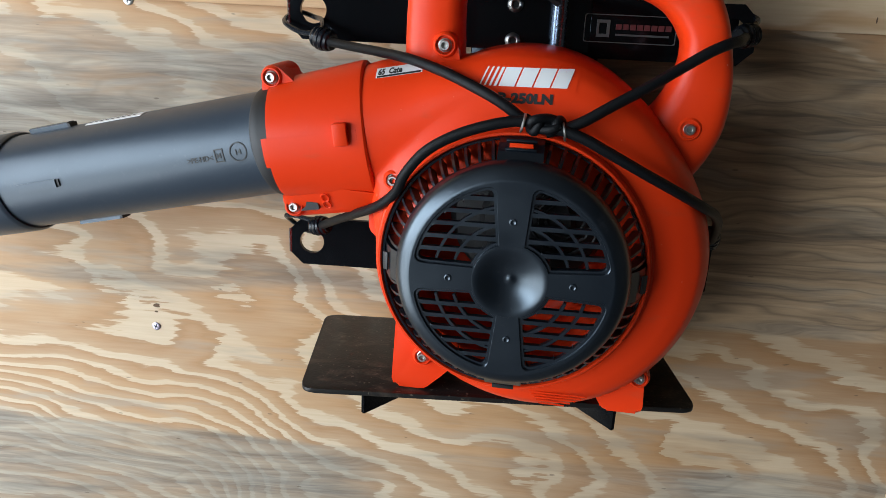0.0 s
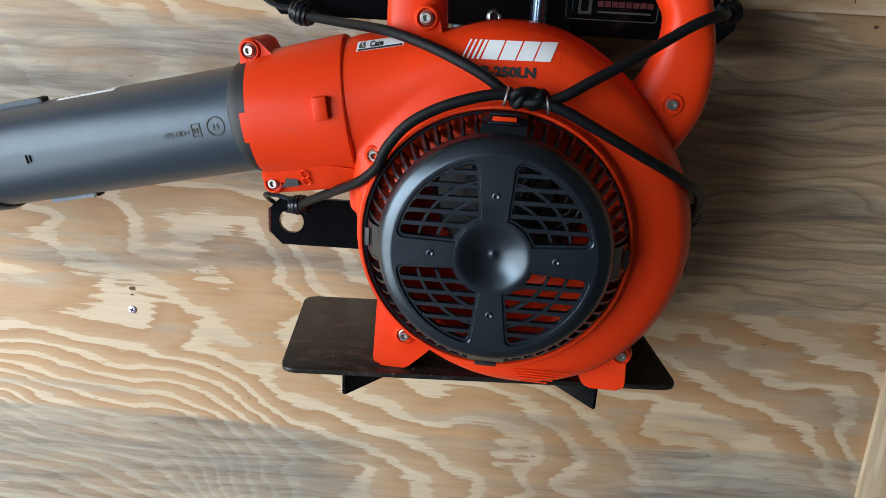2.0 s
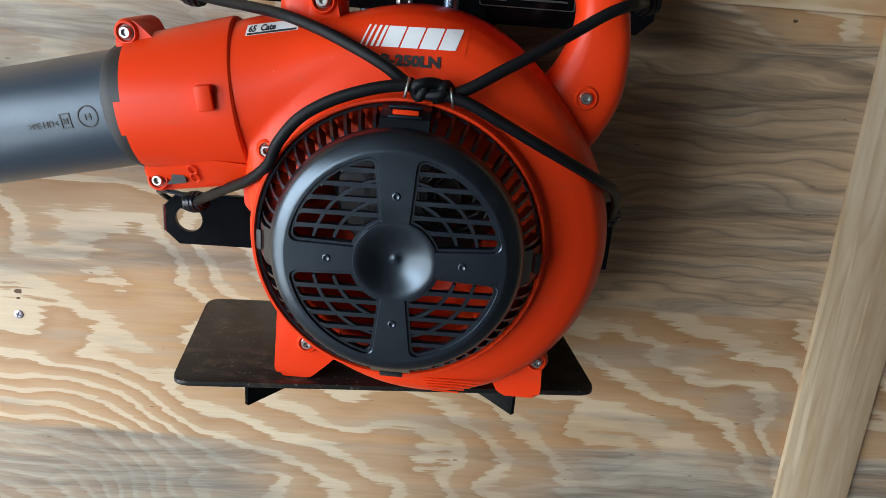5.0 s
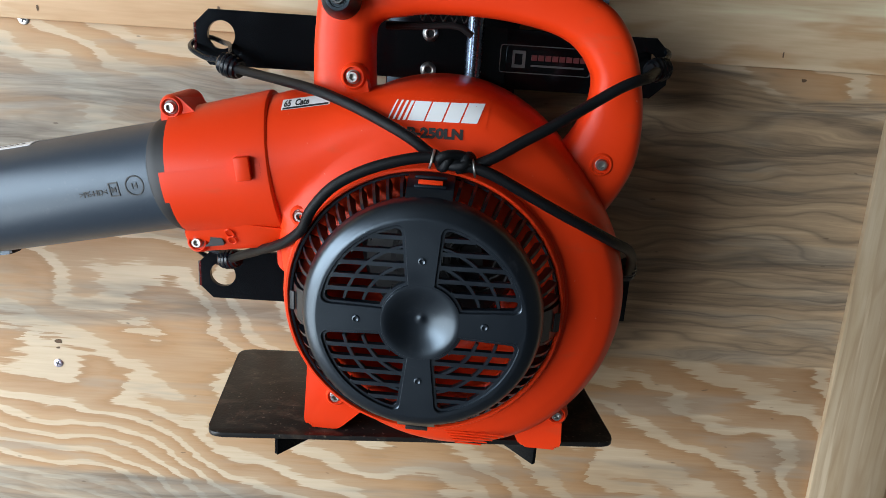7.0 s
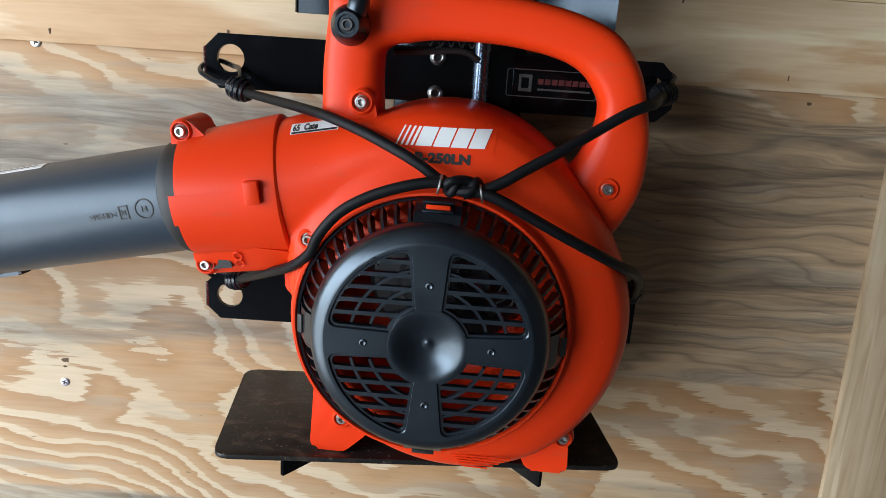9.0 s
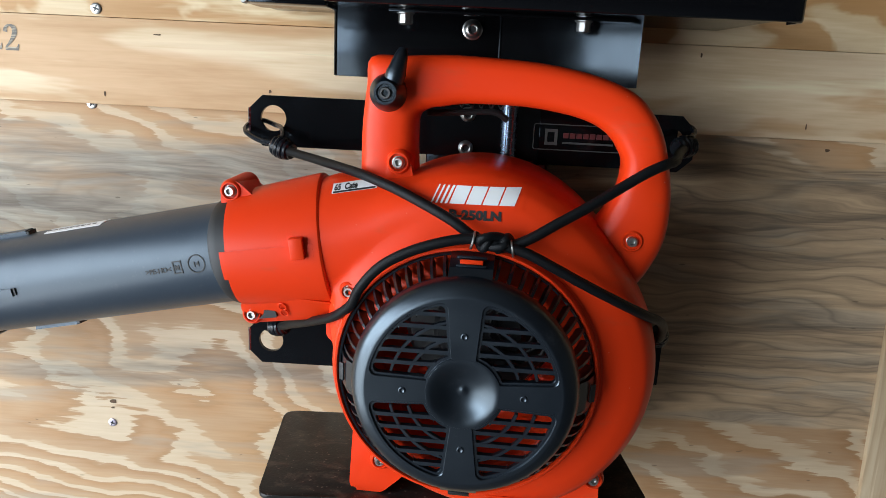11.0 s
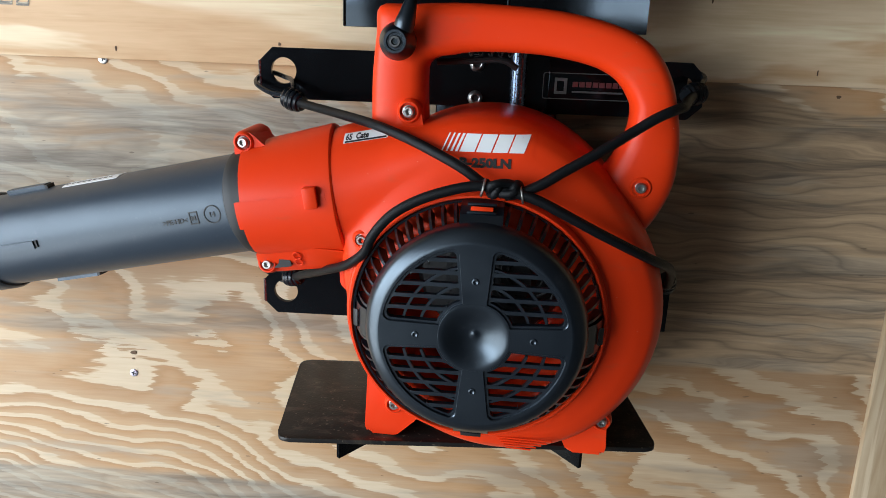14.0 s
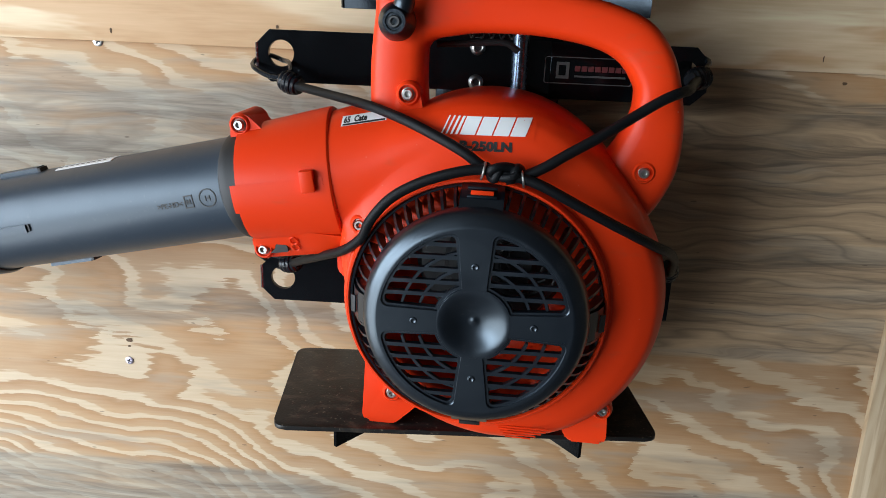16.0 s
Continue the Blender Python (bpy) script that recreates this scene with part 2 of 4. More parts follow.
PLY = plywood()
RAIL = board_wood("rail_pine", (1, 2, 3), "x", (0.86, 0.685, 0.47), (0.67, 0.42, 0.23), 1.0, 0.3)
RAIL_TOP = board_wood("upper_pine", (5, 1, 7), "x", (0.79, 0.63, 0.41), (0.55, 0.31, 0.13), 1.4, 0.25, (9, 20))
STUD = board_wood("stud_pine", (2, 5, 1), "z", (0.60, 0.49, 0.345), (0.42, 0.30, 0.185))
PAINT = plastic("dark_board", (0.075, 0.063, 0.05), 0.7)
CONCRETE = plastic("floor_concrete", (0.11, 0.107, 0.104), 0.8)
ORANGE = plastic("orange_plastic", (0.74, 0.041, 0.006), 0.36, 0.04, spec=0.22, specks=True)
BLACK = plastic("black_plastic", (0.0026, 0.0042, 0.0072), 0.31, 0.05, dust=(0.05, 0.05, 0.055), spec=1.0)
# blue tint puts the daylight's colour into the highlights
BLACK.node_tree.nodes["Principled BSDF"].inputs["Specular Tint"].default_value = (0.72, 0.87, 1.0, 1.0)
DARK = plastic("dark_plastic", (0.010, 0.010, 0.011), 0.55)
GREY = plastic("grey_tube_plastic", (0.029, 0.040, 0.056), 0.34, 0.06, bump=0.08, dust=(0.085, 0.085, 0.09))
# tube highlights tinted blue in the material, for bluish daylight
GREY.node_tree.nodes["Principled BSDF"].inputs["Specular Tint"].default_value = (0.80, 0.91, 1.0, 1.0)
COAT = plastic("black_powder_coat", (0.003, 0.003, 0.0036), 0.14, 0.03, 700, 0.02, spec=0.40)
# reflections coloured blue here instead of by the lamps
COAT.node_tree.nodes["Principled BSDF"].inputs["Specular Tint"].default_value = (0.68, 0.84, 1.0, 1.0)
SHELF = plastic("dusty_black_coat", (0.010, 0.0095, 0.009), 0.33, 0.05, 500, 0.25, dust=(0.13, 0.11, 0.085), spec=0.35, smudge=(0.085, 0.064, 0.046))
RUBBER = plastic("black_rubber", (0.0050, 0.0075, 0.0115), 0.26, 0.05)
STEEL = metal("bright_steel", (0.50, 0.49, 0.47), 0.26)
CHROME = metal("chrome", (0.15, 0.19, 0.26), 0.16)
ZINC = metal("bluish_zinc", (0.60, 0.55, 0.66), 0.35)
CORD = braided("black_braid", (0.0030, 0.0036, 0.0044))
WHITE = plastic("white_print", (0.78, 0.78, 0.78), 0.4)
INK = plastic("black_ink", (0.012, 0.012, 0.012), 0.5)
STAMP = worn_ink()
RED = plastic("red_print", (0.15, 0.030, 0.032), 0.4)
FAINT = plastic("faded_print_and_sheen", (0.10, 0.093, 0.093), 0.4)
KNOT = plastic("dark_knot", (0.13, 0.075, 0.04), 0.8)


# ---- builders ----
def thing(name, m, label, category, group="", kind=""):
    ob = new(name)
    ob.matrix_world = m
    ob.empty_display_size = 0.01
    return tagged(ob, label, category, group, kind)


def link_mesh(name, bm, mat, smooth=True, angle=38):
    bmesh.ops.recalc_face_normals(bm, faces=bm.faces)
    me = bpy.data.meshes.new(name)
    if smooth:
        for f in bm.faces:
            f.smooth = True
        lim = radians(angle)
        for e in bm.edges:
            if len(e.link_faces) == 2 and e.calc_face_angle(0) > lim:
                e.smooth = False
    bm.to_mesh(me)
    bm.free()
    me.materials.append(mat)
    return new(name, me)


def part(name, bm, mat, parent, label="", smooth=True, angle=38):
    ob = link_mesh(name, bm, mat, smooth, angle)
    ob.parent = parent
    if label:
        ob["label"] = label
    return ob


def box(x0, x1, y0, y1, z0, z1, bevel=0.0, seg=2, bm=None):
    bm = bm or bmesh.new()
    r = bmesh.ops.create_cube(bm, size=1, matrix=Matrix.Translation(((x0 + x1) / 2, (y0 + y1) / 2, (z0 + z1) / 2)) @ Matrix.Diagonal((x1 - x0, y1 - y0, z1 - z0, 1)))
    if bevel:
        es = list({e for v in r["verts"] for e in v.link_edges})
        bmesh.ops.bevel(bm, geom=es, offset=bevel, segments=seg, affect="EDGES", profile=0.5)
    return bm


def rings(loops, close=False, caps=True, bm=None):
    """Skin over a list of equal closed loops of points."""
    bm = bm or bmesh.new()
    vs = [[bm.verts.new(p) for p in lp] for lp in loops]
    n = len(vs[0])
    pairs = list(zip(vs, vs[1:])) + ([(vs[-1], vs[0])] if close else [])
    for a, b in pairs:
        for i in range(n):
            bm.faces.new((a[i], a[(i + 1) % n], b[(i + 1) % n], b[i]))
    if caps and not close:
        bm.faces.new(vs[0][::-1]), bm.faces.new(vs[-1])
    return bm


def lathe(profile, cx, cz, n=64, radius=None, close=False, caps=True, bm=None):
    """Turn (r, y) pairs round the level axis through (cx, cz)."""
    loops = []
    for r, y in profile:
        loops.append([(cx + r * math.cos(a), y, cz + r * math.sin(a)) for a in (2 * math.pi * i / n for i in range(n))])
    return rings(loops, close, caps, bm)


def spline(pts, steps=8):
    """Catmull-Rom through the points."""
    P = [Vector(p) for p in pts]
    P = [2 * P[0] - P[1]] + P + [2 * P[-1] - P[-2]]
    out = []
    for i in range(1, len(P) - 2):
        a, b, c, d = P[i - 1:i + 3]
        for k in range(steps):
            t = k / steps
            out.append(0.5 * ((2 * b) + (c - a) * t + (2 * a - 5 * b + 4 * c - d) * t * t + (3 * b - a - 3 * c + d) * t ** 3))
    return out + [P[-2]]


def sweep(pts, radius, n=12, close=False, bm=None):
    """A round bar along points; radius one number or one for each point."""
    P = [Vector(p) for p in pts]
    rad = radius if isinstance(radius, (list, tuple)) else [radius] * len(P)
    side, loops = None, []
    for i, p in enumerate(P):
        a = P[(i - 1) % len(P)] if close or i else P[0]
        b = P[(i + 1) % len(P)] if close or i < len(P) - 1 else P[-1]
        d = (b - a).normalized()
        if side is None:
            side = d.orthogonal().normalized()
        side = (side - d * side.dot(d)).normalized()
        up = d.cross(side)
        loops.append([p + rad[i] * (math.cos(t) * side + math.sin(t) * up) for t in (2 * math.pi * k / n for k in range(n))])
    return rings(loops, close, True, bm)


def prism(outline, y0, y1, bevel=0.0, seg=2, hole=None):
    """A plate of that (x, z) outline between y0 (front) and y1, its rim rounded; hole: an inner outline."""
    bm = bmesh.new()
    if hole:
        n = len(outline)
        loops = []
        for y, off in ((y0, 0), (y1, 0)):
            loops.append([bm.verts.new((x, y, z)) for x, z in outline])
            loops.append([bm.verts.new((x, y, z)) for x, z in hole])
        of, hf, ob, hb = loops
        for i in range(n):
            j = (i + 1) % n
            bm.faces.new((of[i], of[j], hf[j], hf[i])), bm.faces.new((ob[j], ob[i], hb[i], hb[j]))
            bm.faces.new((of[j], of[i], ob[i], ob[j])), bm.faces.new((hf[i], hf[j], hb[j], hb[i]))
        return bm
    f = [bm.verts.new((x, y0, z)) for x, z in outline]
    b = [bm.verts.new((x, y1, z)) for x, z in outline]
    bm.faces.new(f), bm.faces.new(b[::-1])
    for i in range(len(f)):
        j = (i + 1) % len(f)
        bm.faces.new((f[j], f[i], b[i], b[j]))
    if bevel:
        es = [e for e in bm.edges if len({round(v.co.y, 6) for v in e.verts}) == 1]
        bmesh.ops.bevel(bm, geom=es, offset=bevel, segments=seg, affect="EDGES", profile=0.5, clamp_overlap=True)
    return bm


def rounded(corners, r, seg=5):
    """Round the corners of an (x, z) outline."""
    out, n = [], len(corners)
    for i in range(n):
        p, a, b = (Vector((*corners[k % n], 0)) for k in (i, i - 1, i + 1))
        rr = r[i] if isinstance(r, (list, tuple)) else r
        if rr <= 0:
            out.append((p.x, p.y))
            continue
        rr = min(rr, 0.45 * (a - p).length, 0.45 * (b - p).length)
        u, v = (a - p).normalized(), (b - p).normalized()
        for k in range(seg + 1):
            t = k / seg
            q = p + u * rr * (1 - t) ** 2 + v * rr * t ** 2
            out.append((q.x, q.y))
    return out


def print_text(s, size, depth=0.0002, bold=0.0):
    """The words as a mesh, flat in x and z, starting at the origin, facing -y."""
    c = bpy.data.curves.new("print", "FONT")
    c.body, c.size, c.extrude, c.resolution_u, c.offset = s, size, depth, 3, bold
    tmp = new("print", c)
    me = bpy.data.meshes.new_from_object(tmp.evaluated_get(bpy.context.evaluated_depsgraph_get()))
    bpy.data.objects.remove(tmp)
    bm = bmesh.new()
    bm.from_mesh(me)
    bpy.data.meshes.remove(me)
    bmesh.ops.transform(bm, matrix=Matrix.Rotation(radians(90), 4, "X"), verts=bm.verts)
    return bm


def moved(bm, m):
    bmesh.ops.transform(bm, matrix=m, verts=bm.verts)
    return bm


def socket_bolt(parent, x, y, z, r=0.0038, mat=None, sides=6, name="bolt"):
    """Cap screw facing -y, its head's front at y, with a recessed socket."""
    bm = lathe([(r * 1.25, y + 0.0045), (r * 1.28, y + 0.0034), (r * 1.05, y + 0.0030), (r, y + 0.0026), (r, y + 0.0006), (r * 0.88, y), (r * 0.58, y), (r * 0.52, y + 0.0005), (r * 0.50, y + 0.0024), (0.0002, y + 0.0026)], x, z, 18)
    return part(name, bm, mat or STEEL, parent)


def hex_bolt(parent, x, y, z, r=0.0066):
    """Button-head bolt with a washer rim, facing -y."""
    b = part("bolt", lathe([(r * 1.32, y + 0.007), (r * 1.32, y + 0.0058), (r * 1.12, y + 0.0050), (r * 1.02, y + 0.0030), (r * 0.82, y + 0.0008), (r * 0.60, y), (r * 0.52, y + 0.0004), (r * 0.50, y + 0.0025), (0.0002, y + 0.0028)], x, z, 32), STEEL, parent)
    hexa = [(x + r * 0.46 * math.cos(math.pi / 3 * k + 0.3), z + r * 0.46 * math.sin(math.pi / 3 * k + 0.3)) for k in range(6)]
    # dark hexagon stands in for the shade down in the socket
    part("bolt_socket", prism(hexa, y + 0.0018, y + 0.0035), DARK, b)
    return b


# ---- the wall and room ----
def slab(name, x0, x1, y0, y1, z0, z1, mat, bevel=0.0, label="", category="wall"):
    return tagged(link_mesh(name, box(x0, x1, y0, y1, z0, z1, bevel), mat, bevel > 0), label, category, kind="structure")


slab("wall_plywood", -1.6, 3.0, 0.0, 0.012, 0.0, 1.556, PLY, 0, "pine plywood wall panel with weathered grey streaks")
slab("wall_upper", -1.6, 3.0, 0.0, 0.012, 1.56, 2.6, RAIL_TOP, 0, "pale pine boarding above the wall rail")
slab("rail_board", -1.6, 1.6, -0.009, -0.0002, 1.549, 1.6308, RAIL, 0.0007, "pale pine rail board nailed across the plywood", "board")
slab("rail_board_upper", -1.6, 1.6, -0.0085, -0.0002, 1.6312, 1.80, RAIL_TOP, 0.0005, "pine board above the lower rail board", "board")
batten = link_mesh("wall_batten", box(-0.042, 0.042, -0.007, -0.0002, -1.40, 0.1475, 0.0012), STUD)
batten.matrix_world = pose(0.5555, 0, 1.40, 0, -2.0, 0)
tagged(batten, "upright pale pine batten on the plywood wall", "board", kind="structure")
# unseen room shell, assumed; dark and set far off to limit bounced light
slab("wall_back", -1.6, 3.0, -5.12, -5.0, 0.0, 2.6, PAINT, 0, "unseen dark wall added opposite the rack")
slab("wall_right", 3.0, 3.12, -5.12, 0.012, 0.0, 2.6, PAINT, 0, "unseen dark side wall added to the shed")
slab("wall_left_near", -1.72, -1.6, -0.33, 0.012, 0.0, 2.6, PAINT, 0, "unseen wall added beside the open doorway")
slab("wall_left_far", -1.72, -1.6, -5.12, -3.44, 0.0, 2.6, PAINT, 0, "unseen wall added on the far side of the doorway")
slab("wall_left_head", -1.72, -1.6, -3.44, -0.33, 2.2, 2.6, PAINT, 0, "unseen wall added over the doorway")
slab("floor", -1.72, 3.12, -5.12, 0.012, -0.1, 0.0, CONCRETE, 0, "bare grey concrete shed floor", "floor")
slab("ceiling", -1.72, 3.12, -5.12, 0.012, 2.6, 2.7, PAINT, 0, "unseen dark ceiling added over the shed", "ceiling")
slab("ground", -60, -1.72, -40, 40, -0.15, -0.05, CONCRETE, 0, "bare ground outside the doorway", "ground")


# ---- the wall rack ----
rack = thing("wall_rack", pose(0, 0, 0), "black powder-coated steel tool rack bolted to the plywood wall", "rack")


def holed_strap(x_end, z0, z1, x_far, y0, thick, cham, hx, hz, hr):
    """A flat bar with cropped corners at its free end and a round hole through it."""
    out = [(x_end, z0 + cham), (x_end + cham, z0), (x_far, z0), (x_far, z1), (x_end + cham, z1), (x_end, z1 - cham)]
    n = 48
    ring, outer = [], []
    c = Vector((hx, hz))
    edges = [(Vector(out[i]), Vector(out[(i + 1) % 6])) for i in range(6)]
    angs = sorted({round(2 * math.pi * k / n, 5) for k in range(n)} | {round(math.atan2(p[1] - hz, p[0] - hx) % (2 * math.pi), 5) for p in out})
    for a in angs:
        d = Vector((math.cos(a), math.sin(a)))
        best = 9.0
        for p, q in edges:
            e = q - p
            den = d.x * e.y - d.y * e.x
            if abs(den) > 1e-9:
                s = ((p.x - c.x) * e.y - (p.y - c.y) * e.x) / den
                u = ((p.x - c.x) * d.y - (p.y - c.y) * d.x) / den
                if s > 0 and -1e-4 <= u <= 1.0001:
                    best = min(best, s)
        ring.append(tuple(c + d * hr)), outer.append(tuple(c + d * best))
    return prism(outer, y0, y0 + thick, hole=ring)


part("upper_strap", holed_strap(-0.120, 1.523, 1.568, 0.140, -0.067, 0.0045, 0.012, -0.098, 1.548, 0.0115), COAT, rack, smooth=False)
part("lower_strap", holed_strap(-0.121, 1.316, 1.362, 0.200, -0.075, 0.0045, 0.012, -0.100, 1.339, 0.0115), COAT, rack, smooth=False)
part("back_plate", prism(rounded([(0.040, 1.20), (0.150, 1.20), (0.150, 1.60), (0.040, 1.60)], 0.004), -0.060, -0.0135, 0.001), COAT, rack)
part("upper_arm", box(0.140, 0.262, -0.0665, -0.0625, 1.519, 1.568, 0.0008), COAT, rack)
part("post", sweep([(0.113, -0.0745, 1.30), (0.113, -0.0745, 1.60)], 0.0068, 24), CHROME, rack, "glossy steel post")
shelf_out = rounded([(-0.093, -0.050), (-0.079, -0.199), (0.246, -0.181), (0.232, -0.036)], [0.012, 0.012, 0.012, 0.012])
bm = prism([(x, y) for x, y in shelf_out], 0, 0.004, 0.0008)
bmesh.ops.transform(bm, matrix=Matrix(((1, 0, 0, 0), (0, 0, 1, 0), (0, -1, 0, 1.2535), (0, 0, 0, 1))), verts=bm.verts)
part("shelf", bm, SHELF, rack, "dusty flat black shelf plate")
for tip, tail in (((-0.037, -0.143), (0.036, -0.052)), ((0.190, -0.136), (0.125, -0.052))):
    u = (Vector(tail) - Vector(tip)).normalized()
    w = Vector((-u.y, u.x)) * 0.0018
    loops = []
    for p, low in ((Vector(tip), 1.2000), (Vector(tail), 1.1990)):
        loops.append([(p.x + w.x, p.y + w.y, low), (p.x - w.x, p.y - w.y, low), (p.x - w.x, p.y - w.y, 1.2493), (p.x + w.x, p.y + w.y, 1.2493)])
    part("gusset", rings(loops), COAT, rack, smooth=False)
# thin chrome strips set along the straps' free ends
for ex, ey, z0, z1 in ((-0.1196, -0.0664, 1.5345, 1.5565), (-0.1206, -0.0744, 1.3275, 1.3505)):
    part("strap_edge", moved(box(-0.0011, 0.0011, -0.0011, 0.0011, z0, z1), pose(ex, ey, 0, 0, 0, 38)), CHROME, rack, "bright chrome strip along the strap end", smooth=False)
for bx, by, bz in ((0.076, -0.070, 1.560), (0.0755, -0.070, 1.5305)):
    hex_bolt(rack, bx, by, bz)


# ---- the rack above, of which the underside shows ----
upper = thing("tool_shelf", pose(0, 0, 0), "black steel shelf with a rounded lip, bolted above the rack", "shelf")
part("left_flange", box(-0.043, 0.100, -0.067, -0.063, 1.588, 1.66, 0.0005), COAT, upper)
bent = bmesh.new()
spots, px, py = [], 0.1015, -0.0675
for k in range(13):
    spots.append((px, py))
    turn = radians(5 + 23 * k / 12)
    px, py = px + 0.0098 * math.cos(turn), py - 0.0098 * math.sin(turn)
rings([[(x, y, 1.590), (x, y, 1.652), (x, y + 0.004, 1.652), (x, y + 0.004, 1.590)] for x, y in spots], bm=bent)
part("right_flange", bent, COAT, upper, "glossy black flange bent forward", angle=60)
tray = prism(rounded([(-0.110, -0.013), (-0.110, -0.205), (0.303, -0.195), (0.303, -0.013)], [0, 0.014, 0.014, 0]), 0, 0.016, 0.003, 3)
bmesh.ops.transform(tray, matrix=Matrix(((1, 0, 0, 0), (0, 0, 1, 0), (0, -1, 0, 1.660), (0, 0, 0, 1))), verts=tray.verts)
part("tray", tray, COAT, upper)
lip = rounded([(-0.0250, -0.175), (-0.0250, -0.2032), (0.3032, -0.1953), (0.3032, -0.170)], [0, 0.002, 0.014, 0])
lip_low = [1.6385 + 0.0012 * (x + 0.11) / 0.413 for x, y in lip]
part("lip", rings([[(x, y, 1.659), (x, y, z + 0.0015), (x * 0.999 + 0.0001, y + 0.0012, z), (x * 0.986 + 0.0013, y + 0.0040, z), (x * 0.986 + 0.0013, y + 0.0040, 1.659)] for (x, y), z in zip(lip, lip_low)]), COAT, upper, angle=60)
part("side_bracket", box(-0.0840, -0.0255, -0.1990, -0.1500, 1.6362, 1.6395, 0.0006), COAT, upper)
# light grey strip paints the sheen on the bracket's front face
part("bracket_sheen", box(-0.0830, -0.0258, -0.1994, -0.1960, 1.6397, 1.6425, 0.0004), FAINT, upper, "grey strip painted as the sheen on the bracket edge")
part("bolt_end", lathe([(0.0022, -0.1940), (0.0022, -0.2000), (0.0016, -0.2006), (0.0002, -0.2006)], -0.0815, 1.6372, 16), STEEL, upper)
for ex in (-0.0426, 0.1004):
    part("flange_edge", moved(box(-0.0010, 0.0010, -0.0010, 0.0010, 1.5885, 1.645), pose(ex, -0.0668, 0, 0, 0, 38)), COAT, upper, smooth=False)
for nx in (0.021, 0.166):
    nut = part("nut", moved(lathe([(0.0075, 0), (0.0075, 0.004), (0.0058, 0.005), (0.0058, 0.012), (0.003, 0.013)], 0, 0, 8), pose(nx, -0.100, 1.6445, -90, 0, 0)), STEEL, upper)
hex_bolt(upper, 0.076, -0.074, 1.632)
part("washer_strip", box(0.008, 0.205, -0.108, -0.090, 1.6410, 1.6438, 0.0004), COAT, upper)


# ---- the leaf blower ----
TURNED = pose(0.09, -0.13, 1.256, 0, 0, -4)
blower = thing("leaf_blower", TURNED, "orange and black petrol leaf blower strapped on the rack's shelf", "leaf blower")

CX, CZ = 0.020, 0.130
ANG = [-180, -135, -100, -80, -60, -38, -20, 0, 20, 40, 60, 75, 90, 114, 140, 160, 180]
RAD = [0.126, 0.128, 0.1295, 0.131, 0.132, 0.129, 0.127, 0.125, 0.122, 0.121, 0.128, 0.1365, 0.1440, 0.1510, 0.1520, 0.140, 0.126]
NV = 240
fine_a = np.linspace(-180, 180, NV, endpoint=False)
scroll = np.interp(fine_a, ANG, RAD)
scroll = sum(np.roll(scroll, k) for k in range(-8, 9)) / 17
RX, RZ = 0.0008, 0.126
loops = []
for off, y in ((-0.016, 0.050), (-0.004, 0.044), (0, 0.034), (0, -0.050), (-0.0015, -0.062), (-0.005, -0.073), (-0.012, -0.082), (-0.024, -0.0872)):
    loops.append([(CX + (r + off) * math.cos(radians(a)), y, CZ + (r + off) * math.sin(radians(a))) for a, r in zip(fine_a, scroll)])
for r, y in ((0.1005, -0.0900), (0.0965, -0.0905), (0.0935, -0.0895), (0.0905, -0.0905), (0.0770, -0.0975), (0.0730, -0.0950), (0.0700, -0.050), (0.060, -0.040), (0.002, -0.040)):
    loops.append([(RX + r * math.cos(radians(a)), y, RZ + r * math.sin(radians(a))) for a in fine_a])
shell = rings(loops)
part("housing_ring", lathe([(0.1002, -0.0890), (0.0995, -0.0912), (0.0978, -0.0920), (0.0968, -0.0985), (0.0958, -0.1000), (0.0943, -0.1000), (0.0935, -0.0985), (0.0925, -0.0800)], RX, RZ, 96, close=True), ORANGE, blower, angle=50)

neck = []
for x, yc, zc, hy, hz, power in ((-0.150, -0.0420, 0.2010, 0.0460, 0.0460, 1.0), (-0.118, -0.0380, 0.2065, 0.0520, 0.0525, 1.0), (-0.100, -0.0375, 0.2095, 0.0520, 0.0520, 0.96), (-0.080, -0.0365, 0.2165, 0.0522, 0.0470, 0.90), (-0.058, -0.0355, 0.2290, 0.0526, 0.0370, 0.82), (-0.030, -0.0345, 0.2400, 0.0532, 0.0290, 0.76), (0.000, -0.0335, 0.2440, 0.0532, 0.0220, 0.72), (0.025, -0.0310, 0.2430, 0.0500, 0.0140, 0.75)):
    ring = []
    for q in range(96):
        a = 2 * math.pi * q / 96
        c, v = math.cos(a), math.sin(a)
        ring.append((x + 0.15 * (v * hz), yc + hy * math.copysign(abs(c) ** power, c), zc + hz * math.copysign(abs(v) ** power, v)))
    neck.append(ring)
smooth_neck = [spline([ring[q] for ring in neck], 6) for q in range(96)]
rings([[line[k] for line in smooth_neck] for k in range(len(smooth_neck[0]))], bm=shell)
housing = part("fan_housing", shell, ORANGE, blower)
fuse = housing.modifiers.new("fuse", "REMESH")
fuse.mode, fuse.voxel_size, fuse.use_smooth_shade = "VOXEL", 0.0016, True
soften = housing.modifiers.new("soften", "SMOOTH")
soften.factor, soften.iterations = 0.5, 36

axis0, axis1 = Vector((-0.113, -0.038, 0.2055)), Vector((-0.1895, -0.046, 0.1940))
d = (axis1 - axis0).normalized()
pts = [axis0 + d * k for k in (-0.001, 0.0, 0.0015, 0.004, 0.068, 0.0725, 0.0735, 0.0725, 0.056)]
